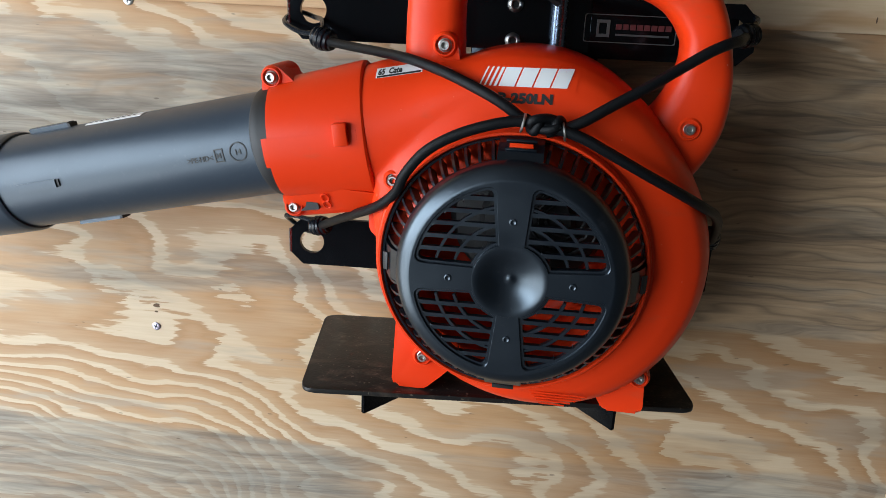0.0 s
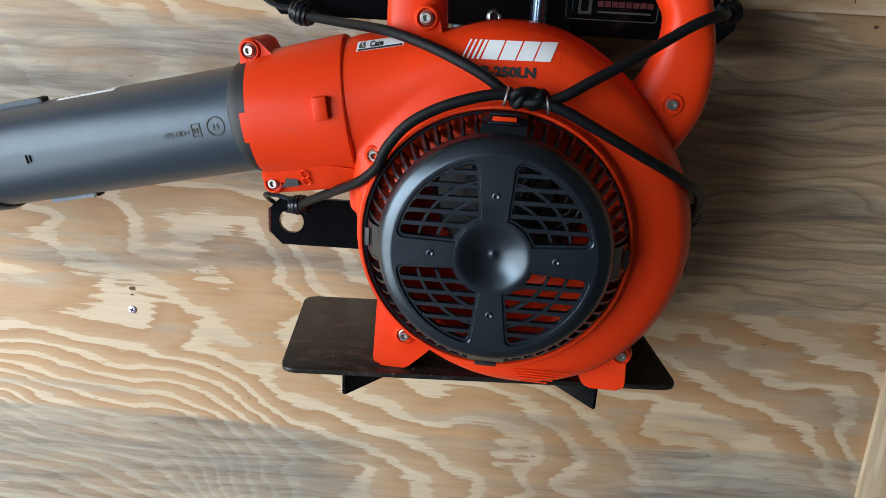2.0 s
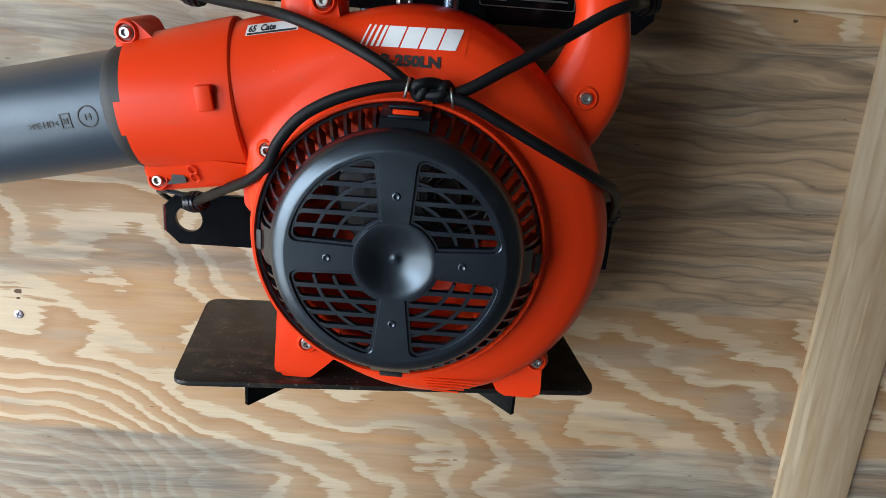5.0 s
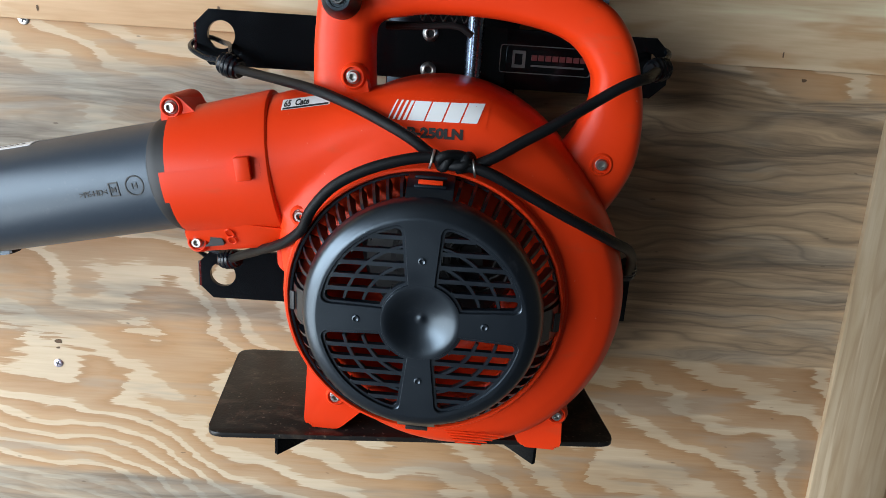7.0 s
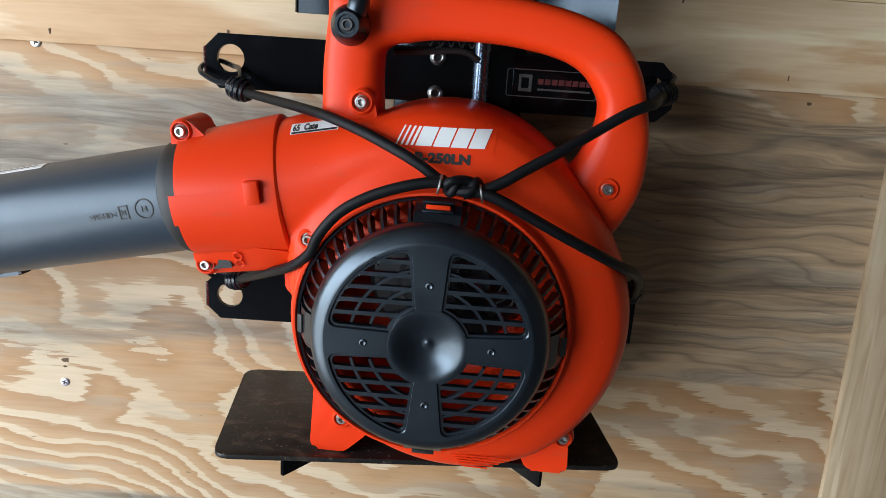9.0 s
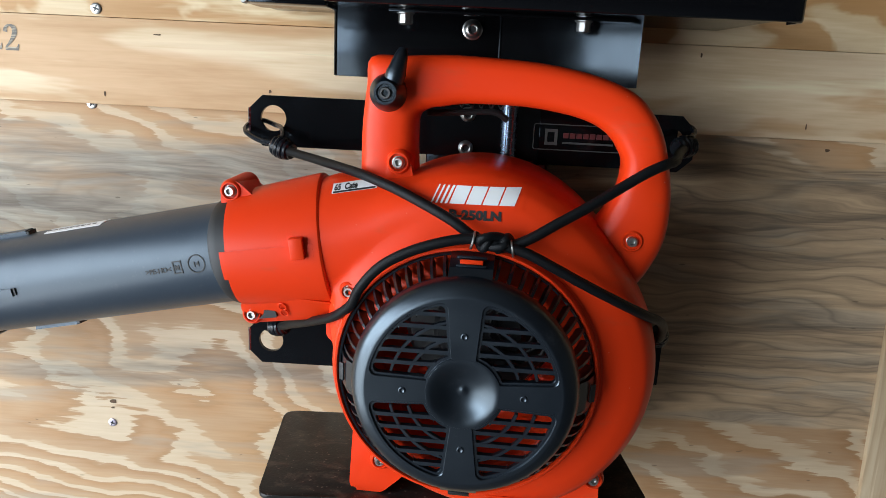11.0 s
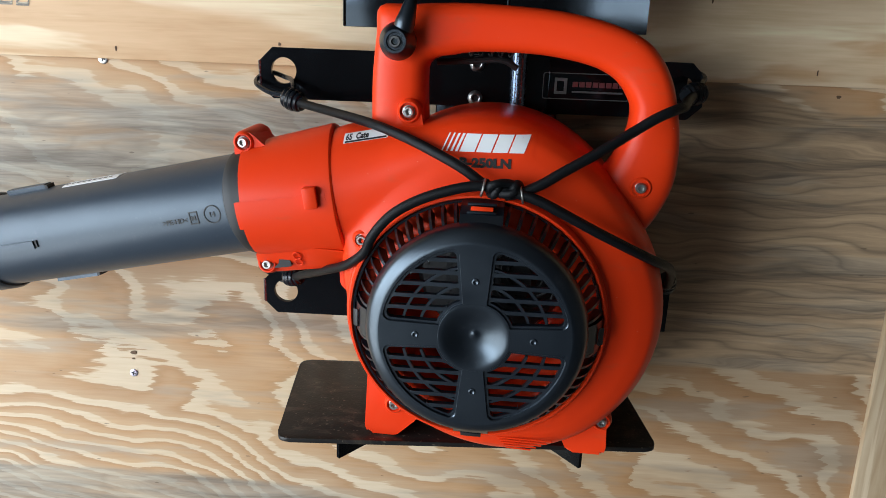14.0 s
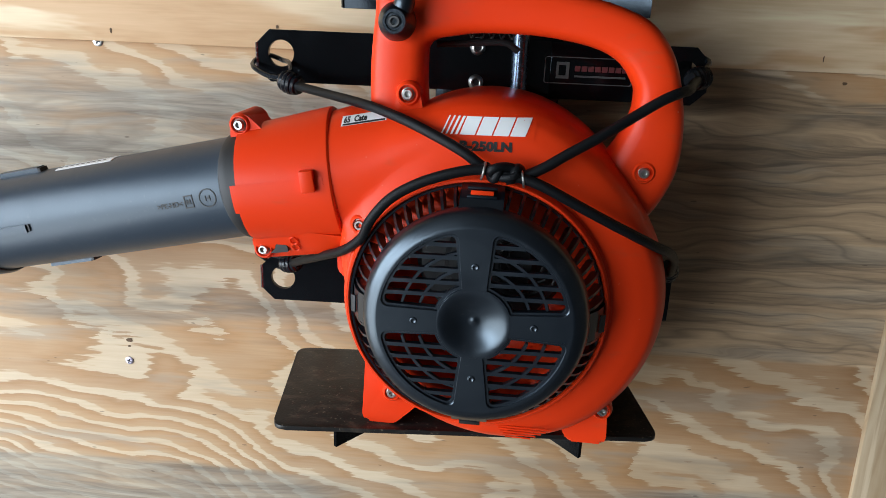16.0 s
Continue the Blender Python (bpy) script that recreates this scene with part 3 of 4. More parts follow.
part("nozzle_sleeve", sweep(pts, [0.0505, 0.0530, 0.0540, 0.0540, 0.0468, 0.0462, 0.0450, 0.0436, 0.043], 72), ORANGE, blower, angle=30)
skirt = prism(rounded([(-0.1815, 0.150), (-0.174, 0.1365), (-0.1045, 0.1500), (-0.100, 0.166), (-0.140, 0.168), (-0.172, 0.166)], [0.006, 0.010, 0.004, 0.004, 0.004, 0.006]), -0.0575, -0.02, 0.002, 3)
for v in skirt.verts:
    v.co.y -= 0.75 * (v.co.z - 0.140)
part("clamp_skirt", skirt, ORANGE, blower)
side = d.cross(Vector((0, 0, 1))).normalized()
front = -side if side.y > 0 else side
above = d.cross(front).normalized()
above = above if above.z > 0 else -above


def sleeve_patch(s0, s1, a0, a1, r0, r1, lift):
    """A raised patch of the sleeve, from s0 to s1 along it and a0 to a1 degrees above its front."""
    loops = []
    for s in (s0, s1):
        r = r0 + (r1 - r0) * (s - s0) / (s1 - s0)
        c = axis0 + d * s
        arc = [c + float(r + lift * ((t - a0) / (a1 - a0)) ** 0.6) * (math.cos(radians(t)) * front + math.sin(radians(t)) * above) for t in np.linspace(a0, a1, 9)]
        back = [c + (r - 0.002) * (math.cos(radians(t)) * front + math.sin(radians(t)) * above) for t in np.linspace(a1, a0, 9)]
        loops.append(arc + back)
    return rings(loops)


part("raised_panel", sleeve_patch(0.006, 0.0732, -50, 11, 0.0519, 0.0462, 0.0022), ORANGE, blower)
part("raised_tongue", sleeve_patch(0.0732, 0.0765, -16, 11, 0.0466, 0.0462, 0.0014), ORANGE, blower)
block = Matrix((-d, -front, above)).transposed().to_4x4()
block.translation = axis0 + d * 0.0165 + front * 0.0520 + above * 0.0085
part("stop_block", moved(box(-0.0055, 0.0045, -0.0055, 0.004, -0.0085, 0.0075, 0.0009), block), ORANGE, blower)
for lx, ly, lz, w in ((-0.187, -0.066, 0.2440, 0.0080), (-0.1715, -0.0660, 0.1465, 0.0078), (-0.0585, -0.065, 0.2735, 0.0085), (0.116, -0.0605, 0.2255, 0.0082), (-0.0880, -0.0900, 0.1795, 0.0070), (0.106, -0.0665, 0.0315, 0.0078), (-0.0655, -0.067, 0.0300, 0.0078)):
    lug = part("screw_lug", lathe([(w + 0.002, ly + 0.04), (w + 0.001, ly + 0.006), (w, ly + 0.003), (w - 0.0012, ly + 0.0018), (w - 0.0018, ly + 0.0018), (w - 0.0022, ly + 0.004), (0.0002, ly + 0.004)], lx, lz, 28), ORANGE, blower)
    socket_bolt(lug, lx, ly, lz, name="screw")
# webs that tie the lugs to the shell
part("lug_web", prism(rounded([(-0.1955, 0.238), (-0.190, 0.2520), (-0.182, 0.2520), (-0.1640, 0.2370), (-0.160, 0.215), (-0.19, 0.215)], 0.004), -0.062, -0.03, 0.003), ORANGE, blower)
part("lug_web", prism(rounded([(-0.070, 0.255), (-0.067, 0.2805), (-0.051, 0.2805), (-0.047, 0.262), (-0.045, 0.24), (-0.07, 0.24)], 0.004), -0.061, -0.03, 0.003), ORANGE, blower)
part("lug_web", prism(rounded([(-0.122, 0.178), (-0.100, 0.178), (-0.09, 0.14), (-0.10, 0.125), (-0.112, 0.130), (-0.113, 0.155)], 0.004), -0.060, -0.02, 0.003), ORANGE, blower)
for name, out in (("foot", [(-0.089, 0.060), (-0.0915, 0.004), (-0.088, -0.0015), (-0.064, -0.0015), (-0.050, 0.012), (-0.020, 0.045), (-0.05, 0.08)]), ("foot", [(0.074, 0.012), (0.081, -0.0015), (0.110, -0.0015), (0.1125, 0.004), (0.110, 0.042), (0.09, 0.07), (0.05, 0.05)])):
    part(name, prism(rounded(out, 0.004), -0.060, -0.010, 0.004, 3), ORANGE, blower)

OUTER = [(-0.090, 0.225), (-0.090, 0.27), (-0.0895, 0.30), (-0.0868, 0.328), (-0.0842, 0.3480), (-0.060, 0.350), (-0.02, 0.352), (0.031, 0.350), (0.060, 0.3465), (0.085, 0.341), (0.106, 0.333), (0.119, 0.323), (0.130, 0.307), (0.137, 0.287), (0.1425, 0.257), (0.1415, 0.226), (0.132, 0.201), (0.118, 0.180)]
INNER = [(-0.043, 0.225), (-0.047, 0.27), (-0.048, 0.295), (-0.047, 0.307), (-0.040, 0.3125), (-0.030, 0.3145), (-0.010, 0.3175), (0.028, 0.3175), (0.055, 0.3145), (0.075, 0.310), (0.088, 0.304), (0.096, 0.297), (0.101, 0.290), (0.105, 0.281), (0.104, 0.266), (0.098, 0.250), (0.088, 0.235), (0.070, 0.220)]
so = spline([(x, 0, z) for x, z in OUTER], 4)
si = spline([(x, 0, z) for x, z in INNER], 4)
loops = []
for k, (o, i) in enumerate(zip(so, si)):
    m, h = (o + i) / 2, (o - i) / 2
    lp = []
    for q in range(24):
        a = 2 * math.pi * q / 24
        c, s = math.cos(a), math.sin(a)
        c, s = math.copysign(abs(c) ** 0.60, c), math.copysign(abs(s) ** 0.60, s)
        p = m + h * c
        lp.append((p.x, -0.037 + 0.0205 * s, p.z))
    loops.append(lp)
part("handle", rings(loops), ORANGE, blower)

knob = part("choke_knob", lathe([(0.0125, -0.062), (0.0135, -0.066), (0.0135, -0.068), (0.0115, -0.073), (0.0088, -0.079), (0.0080, -0.080), (0.0062, -0.080), (0.0058, -0.0785), (0.0002, -0.0785)], -0.0665, 0.3235, 36), BLACK, blower, "black knob with a lever")
part("lever", sweep(spline([(-0.064, -0.070, 0.327), (-0.060, -0.070, 0.340), (-0.057, -0.066, 0.354)], 5), [0.0072] * 5 + [0.0065, 0.006, 0.0055, 0.005, 0.0042, 0.003], 14), BLACK, knob)
socket_bolt(knob, -0.0665, -0.0805, 0.3235, 0.0042, metal("dark_steel", (0.10, 0.10, 0.10), 0.35), name="screw")

# starter cover: rim, fins, arms, hub and slats
HX, HZ = 0.0025, 0.1278
rim = [(0.0672, -0.1255), (0.0672, -0.1330), (0.0673, -0.1337)]
rim += [(0.0680, -0.1338), (0.0700, -0.1331), (0.0725, -0.1319), (0.0748, -0.1305), (0.0768, -0.1287), (0.0784, -0.1260), (0.0796, -0.1224), (0.0801, -0.1180)]
cover = part("starter_cover", lathe(rim + [(0.0780, -0.1170), (0.0745, -0.1225), (0.0705, -0.1270)], HX, HZ, 96, close=True), BLACK, blower, "black plastic starter cover with vents")
part("base_ring", lathe([(0.0932, -0.0930), (0.0932, -0.0985), (0.0924, -0.0995), (0.0912, -0.0992), (0.0907, -0.0930)], RX, RZ, 96, close=True), BLACK, cover)
fin_me = None
for k in range(58):
    a = 2 * math.pi * (k + 0.5) / 58
    deg = math.degrees(a) % 360
    if min(abs(deg - q) for q in (0, 90, 180, 270, 360)) < 7.5:
        continue
    if fin_me is None:
        loops = []
        for r, y in ((0.0918, -0.0985), (0.0880, -0.1080), (0.0835, -0.1160), (0.0775, -0.1225)):
            loops.append([(r - 0.0, y, -0.0010), (r, y, 0.0010), (r - 0.0060, y + 0.004, 0.0010), (r - 0.0060, y + 0.004, -0.0010)])
        f = part("fin", rings(loops), BLACK, cover, smooth=False)
        fin_me = f.data
    else:
        f = new("fin", fin_me)
        f.parent = cover
    f.matrix_local = Matrix.Translation((HX, 0, HZ - 0.001)) @ Matrix.Rotation(-a, 4, "Y")
for k, (w, deg) in enumerate(((0.015, 90), (0.011, 0), (0.011, 180), (0.013, 270))):
    c, s = math.cos(radians(deg)), math.sin(radians(deg))
    loops = []
    for r, y in ((0.0922, -0.0975), (0.0893, -0.1065), (0.0850, -0.1150), (0.0765, -0.1245)):
        loops.append([(r, y, -w), (r, y, w), (r - 0.004, y + 0.004, w), (r - 0.004, y + 0.004, -w)])
    tab = part("clip_tab", rings(loops), BLACK, cover, smooth=False)
    tab.matrix_local = Matrix.Translation((HX, 0, HZ - 0.001)) @ Matrix.Rotation(-radians(deg), 4, "Y")
    if deg == 90:
        part("clip_window", moved(box(-0.0016, 0.0016, -0.0010, 0.0010, -w * 0.52, w * 0.52, 0.0004), pose(0.0882, -0.1118, 0, 0, 0, 35)), ORANGE, tab, "orange catch showing in the clip")
        for off, half, ln in ((0.0032, 0.0009, w * 0.68), (-0.0032, 0.0009, w * 0.68)):
            part("clip_frame", moved(box(off - half, off + half, -0.0020, 0.0010, -ln, ln, 0.0004), pose(0.0882, -0.1116, 0, 0, 0, 35)), BLACK, tab)
    else:
        # no opening is cut: a dark bar paints the slot's shaded inside
        part("clip_slot", moved(box(-0.0022, 0.0022, -0.0008, 0.0008, -w * 0.6, w * 0.6, 0.0003), pose(0.0893, -0.1105, 0, 0, 0, 35)), DARK, tab)

ARMS = {90: (0.0082, 0.0112), 0: (0.0080, 0.0098), 180: (0.0081, 0.0092), 270: (0.0073, 0.0112)}
FACE, PANEL = -0.1338, -0.1321


def vent_outline(hor, ver, inset):
    """One vent's outline in its own quarter: sharp at the hub, round at the rim."""
    (hi, ho), (vi, vo) = ARMS[hor], ARMS[ver]
    hi, ho, vi, vo = hi + inset, ho + inset, vi + inset, vo + inset
    R, r, q = 0.0662 - inset, 0.0262 + inset, 0.0048 - inset * 0.6
    a = math.sqrt((R - q) ** 2 - (ho + q) ** 2)
    b = math.sqrt((R - q) ** 2 - (vo + q) ** 2)
    t0, t1 = math.atan2(ho + q, a), math.atan2(b, vo + q)
    pts = [(a + q * math.cos(t), ho + q + q * math.sin(t)) for t in np.linspace(-math.pi / 2, t0, 7)]
    pts += [(R * math.cos(t), R * math.sin(t)) for t in np.linspace(t0, t1, 20)[1:-1]]
    pts += [(vo + q + q * math.cos(t), b + q * math.sin(t)) for t in np.linspace(t1, math.pi, 7)]
    pts += [(vo + (vi - vo) * k / 6, b + (math.sqrt(r * r - vi * vi) - b) * k / 6) for k in range(1, 6)]
    pts += [(r * math.cos(t), r * math.sin(t)) for t in np.linspace(math.acos(vi / r), math.asin(hi / r), 9)]
    pts += [(math.sqrt(r * r - hi * hi) + (a - math.sqrt(r * r - hi * hi)) * k / 6, hi + (ho - hi) * k / 6) for k in range(1, 6)]
    return pts


def cast(poly, c, w):
    """Where the ray from c through w meets a closed outline."""
    dx, dz, best = w[0] - c[0], w[1] - c[1], None
    for (x0, z0), (x1, z1) in zip(poly, poly[1:] + poly[:1]):
        ex, ez = x1 - x0, z1 - z0
        det = ex * dz - ez * dx
        if abs(det) < 1e-15:
            continue
        s = (ex * (z0 - c[1]) - ez * (x0 - c[0])) / det
        u = (dx * (z0 - c[1]) - dz * (x0 - c[0])) / det
        if s > 0 and -1e-9 <= u <= 1 + 1e-9 and (best is None or s > best):
            best = s
    return (c[0] + dx * best, c[1] + dz * best)


QUARTERS = ((1, 1, 0, 90), (-1, 1, 180, 90), (-1, -1, 180, 270), (1, -1, 0, 270))
TURN = Matrix.Translation((HX, 0, HZ)) @ Matrix.Rotation(-radians(1.0), 4, "Y")
sector = [(0.0679 * math.cos(t), 0.0679 * math.sin(t)) for t in np.linspace(0, math.pi / 2, 25)]
sector += [(0.0242 * math.cos(t), 0.0242 * math.sin(t)) for t in np.linspace(math.pi / 2, 0, 13)]
face = bmesh.new()
for sx, sz, dx, dz in QUARTERS:
    edge, mid = vent_outline(dx, dz, 0.0), (0.0335, 0.0335)
    extra = [cast(edge, mid, p) for p in (sector[0], sector[24], sector[25], sector[-1])]
    edge = sorted(edge + extra, key=lambda p: math.atan2(p[1] - mid[1], p[0] - mid[0]))
    drop = [(mid[0] + (x - mid[0]) * 0.982, mid[1] + (z - mid[1]) * 0.982) for x, z in edge]
    rows = []
    for pts, y in (([cast(sector, mid, p) for p in edge], FACE), (edge, FACE), (drop, FACE + 0.0006), (drop, FACE + 0.0050)):
        rows.append([face.verts.new((sx * x, y, sz * z)) for x, z in pts])
    for r0, r1 in zip(rows, rows[1:]):
        for k in range(len(r0)):
            m = (k + 1) % len(r0)
            face.faces.new((r0[k], r0[m], r1[m], r1[k]))
bmesh.ops.remove_doubles(face, verts=face.verts, dist=1e-6)
bmesh.ops.recalc_face_normals(face, faces=face.faces)
plate = part("face_plate", moved(face, TURN), BLACK, cover, angle=22)
for deg in ARMS:
    stud = part("stud", lathe([(0.0027, -0.1336), (0.0025, -0.1343), (0.0018, -0.1345), (0.0011, -0.1340), (0.0002, -0.1339)], 0.0415, 0, 16), BLACK, plate)
    stud.matrix_local = Matrix.Translation((HX, 0, HZ)) @ Matrix.Rotation(-radians(deg + 1.0), 4, "Y")
part("hub", lathe([(0.0257, -0.1240), (0.0257, -0.1336), (0.0254, -0.1339), (0.0240, -0.13390), (0.0222, -0.1335), (0.0200, -0.1327), (0.0170, -0.1312), (0.0130, -0.1291), (0.0090, -0.1276), (0.0050, -0.1268), (0.0020, -0.1266), (0.0014, -0.1270), (0.0003, -0.1270)], HX, HZ, 96), BLACK, cover)

for sx, sz, dx, dz in QUARTERS:
    outer, inner = vent_outline(dx, dz, -0.0002), vent_outline(dx, dz, 0.0021)
    frame_bm = bmesh.new()
    rows = [[frame_bm.verts.new((sx * x, y, sz * z)) for x, z in pts] for pts, y in ((outer, PANEL), (inner, PANEL), (vent_outline(dx, dz, 0.0024), PANEL + 0.0005), (vent_outline(dx, dz, 0.0024), PANEL + 0.0045))]
    for r0, r1 in zip(rows, rows[1:]):
        for k in range(len(r0)):
            m = (k + 1) % len(r0)
            frame_bm.faces.new((r0[k], r0[m], r1[m], r1[k]))
    bmesh.ops.recalc_face_normals(frame_bm, faces=frame_bm.faces)
    border = part("vent_border", moved(frame_bm, TURN), BLACK, cover, angle=22)
    for k in range(5):
        z = 0.0196 + 0.0090 * k
        cut = [x0 + (x1 - x0) * (z - z0) / (z1 - z0) for (x0, z0), (x1, z1) in zip(inner, inner[1:] + inner[:1]) if (z0 - z) * (z1 - z) < 0]
        x0, x1 = min(cut) - 0.0012, max(cut) + 0.0012
        if x1 - x0 < 0.008:
            continue
        top = [(x0 + (x1 - x0) * (0.5 - 0.5 * math.cos(math.pi * t)), 0.0014 + 0.0024 * abs(2 * t - 1) ** 12) for t in np.linspace(0, 1, 19)]
        shape = [(sx * x, sz * (z + h)) for x, h in top] + [(sx * x, sz * (z - h)) for x, h in reversed(top)]
        slat = part("slat", moved(prism(shape, PANEL + 0.0001, PANEL + 0.0042, 0.0006), TURN), BLACK, border)
    q = math.degrees(math.atan2(sz, sx))
    for r in (0.0395, 0.0515):
        span = 45 - math.degrees(math.asin(0.0125 / r))
        turn = [radians(q + t * span) for t in np.linspace(-1, 1, 12)]
        strip = [((r + 0.0010) * math.cos(a), (r + 0.0010) * math.sin(a)) for a in turn] + [((r - 0.0010) * math.cos(a), (r - 0.0010) * math.sin(a)) for a in reversed(turn)]
        part("rib", moved(prism(strip, PANEL + 0.0004, PANEL + 0.0040, 0.0003, 1), TURN), BLACK, border)
# the dark works behind the vents
part("flywheel", lathe([(0.056, -0.045), (0.058, -0.066), (0.052, -0.080), (0.034, -0.086), (0.030, -0.094), (0.002, -0.096)], 0.010, 0.158, 48), DARK, blower)
part("recoil_coil", sweep([(0.035 + (0.010 + 0.0006 * k) * math.cos(k * 0.7), -0.094 - 0.0003 * k, 0.165 + (0.010 + 0.0006 * k) * math.sin(k * 0.7)) for k in range(30)], 0.0013, 6), DARK, blower)

# tube
ROOT, END = Vector((-0.190, -0.047, 0.1935)), Vector((-0.424, -0.027, 0.1385))
TV = (END - ROOT).normalized()
TF = Vector((0, -1, 0))
TF = (TF - TV * TF.dot(TV)).normalized()
TU = TF.cross(TV).normalized()
TU = TU if TU.z > 0 else -TU
TR = 0.0400


def tube_point(s, deg, r):
    return ROOT + TV * s + r * (math.cos(radians(deg)) * TF + math.sin(radians(deg)) * TU)


def tube_patch(s0, s1, a0, a1, low, high):
    """A patch that follows the tube's wall, from s0 to s1 along it, standing out to the radius high."""
    loops = []
    for s in (s0, s1):
        loops.append([tube_point(s, t, high) for t in np.linspace(a0, a1, 9)] + [tube_point(s, t, low) for t in np.linspace(a1, a0, 9)])
    return rings(loops)


def on_tube(s, deg, lift=0.0):
    """The pose of a mark on the tube: x along it to its root, -y outwards."""
    out = (tube_point(s, deg, 1) - tube_point(s, deg, 0)).normalized()
    m = Matrix((-TV, -out, (-TV).cross(-out))).transposed().to_4x4()
    m.translation = tube_point(s, deg, TR + lift)
    return m


part("blower_tube", sweep([ROOT - TV * 0.04, ROOT, ROOT + TV * 0.12, ROOT + TV * 0.236, ROOT + TV * 0.2405], [TR, TR, TR, TR, TR + 0.0005], 72), GREY, blower, "dark grey plastic blower tube")
p0 = ROOT + TV * 0.2385
part("tube_extension", sweep([p0, p0 + TV * 0.002, p0 + TV * 0.004, p0 + TV * 0.03, p0 + TV * 0.20], [0.0418, 0.0430, 0.0436, 0.0436, 0.0428], 72), GREY, blower)
part("tube_collar", sweep([ROOT + TV * k for k in (-0.016, -0.008, -0.0030, -0.0008, 0.0008)], [0.0424, 0.0430, 0.0430, 0.0420, 0.0398], 72), DARK, blower, "black collar ring", angle=25)
part("tube_rib", tube_patch(0.178, 0.216, -5, 4, 0.038, 0.0424), GREY, blower)
part("tube_rib", tube_patch(0.180, 0.219, 80, 92, 0.038, 0.0440), GREY, blower)
part("tube_rib", tube_patch(0.158, 0.200, -94, -80, 0.038, 0.0430), GREY, blower)
part("rib_end", tube_patch(0.1755, 0.1775, -4, 4, 0.038, 0.0412), DARK, blower)
part("rib_end", tube_patch(0.1775, 0.1798, 80, 92, 0.038, 0.0432), DARK, blower)
part("rib_end", tube_patch(0.1555, 0.1578, -94, -80, 0.038, 0.0424), DARK, blower)
part("paper_label", tube_patch(0.106, 0.160, 74, 94, 0.039, 0.0404), WHITE, blower, "white paper label")
for k in range(9):
    part("label_print", tube_patch(0.113 + 0.0053 * k, 0.1165 + 0.0053 * k, 80, 83, 0.039, 0.0406), FAINT, blower)
part("embossed_mark", moved(print_text(">PE-HD<", 0.0056, 0.0002, 0.0001), on_tube(0.0560, 0, 0.0003) @ Matrix.Translation((0, 0, -0.002))), DARK, blower, "embossed material mark")
part("embossed_frame", moved(prism([(0, 0), (0.0075, 0), (0.0075, 0.010), (0, 0.010)], -0.0004, 0.0006, hole=[(0.0009, 0.0009), (0.0066, 0.0009), (0.0066, 0.0091), (0.0009, 0.0091)]), on_tube(0.0320, 1) @ Matrix.Translation((0, 0, -0.005))), DARK, blower)
part("embossed_mark", moved(print_text("M", 0.0055, 0.0002, 0.0001), on_tube(0.0306, 1, 0.0003) @ Matrix.Translation((0, 0, -0.002))), DARK, blower)
part("embossed_dial", moved(lathe([(0.0072, -0.0004), (0.0072, 0.0008), (0.0064, 0.0008), (0.0064, -0.0004)], 0, 0, 32, close=True), on_tube(0.0120, 2)), DARK, blower)
part("embossed_mark", moved(print_text("14", 0.0056, 0.0002, 0.0001), on_tube(0.0150, 2, 0.0003) @ Matrix.Translation((0, 0, -0.002))), DARK, blower)

# prints on the housing
bpy.context.view_layer.update()
shell_now = housing.evaluated_get(bpy.context.evaluated_depsgraph_get())


def lay_on(bm, lift=0.0003, cuts=0):
    """Press a thin upright print onto the front of the housing."""
    if cuts:
        bmesh.ops.subdivide_edges(bm, edges=bm.edges, cuts=cuts, use_grid_fill=True)
    for v in bm.verts:
        hit, place = shell_now.ray_cast(Vector((v.co.x, -0.3, v.co.z)), Vector((0, 1, 0)))[:2]
        if hit:
            v.co.y = place.y - lift + max(-0.0003, min(0.0012, v.co.y))
    return bm


def slant(x, z, w, h, lean):
    out = [(x, z), (x + w, z), (x + w + lean, z + h), (x + lean, z + h)]
    return lay_on(moved(prism(out, -0.0002, 0.0010), pose(-0.0310, 0, 0.2485, 0, -1, 0)), 0.0005, 2)


for k, w in enumerate((0.0011, 0.0013, 0.0016, 0.0019)):
    part("logo_bar", slant(0.0005 + k * 0.0033, 0.0015, w, 0.0122, 0.0052), WHITE, blower)
for k in range(4):
    part("logo_block", slant(0.0138 + k * 0.0117, 0.0015, 0.0106, 0.0122, 0.0046), WHITE, blower)
part("sticker", lay_on(moved(prism([(-0.003, -0.0010), (0.0655, -0.0010), (0.0680, 0.0155), (0.000, 0.0155)], -0.0001, 0.0010), pose(-0.0310, 0, 0.2485, 0, -1, 0)), 0.0002, 8), ORANGE, blower, "clear-edged maker's sticker")
part("model_print", lay_on(moved(print_text("B-250LN", 0.0086, 0.0002, 0.00048), pose(-0.0170, 0, 0.2398, 0, -1, 0) @ Matrix.Diagonal((1.18, 1, 1, 1)))), INK, blower, "black model print")
LABEL = pose(-0.1060, 0, 0.2485, 0, -11, 0)
part("rating_label", lay_on(moved(prism([(0, 0), (0.034, 0), (0.034, 0.0062), (0, 0.0062)], -0.0001, 0.0010), LABEL), 0.0003, 8), WHITE, blower, "white rating label")
part("rating_print", lay_on(moved(print_text("65  Cate", 0.0050, 0.0001, 0.0002), LABEL @ Matrix.Translation((0.0015, 0, 0.0020))), 0.0006), INK, blower)
part("rating_print", lay_on(moved(prism([(0.001, 0.0003), (0.033, 0.0003), (0.033, 0.0014), (0.001, 0.0014)], -0.0001, 0.0010), LABEL), 0.0006, 6), INK, blower)
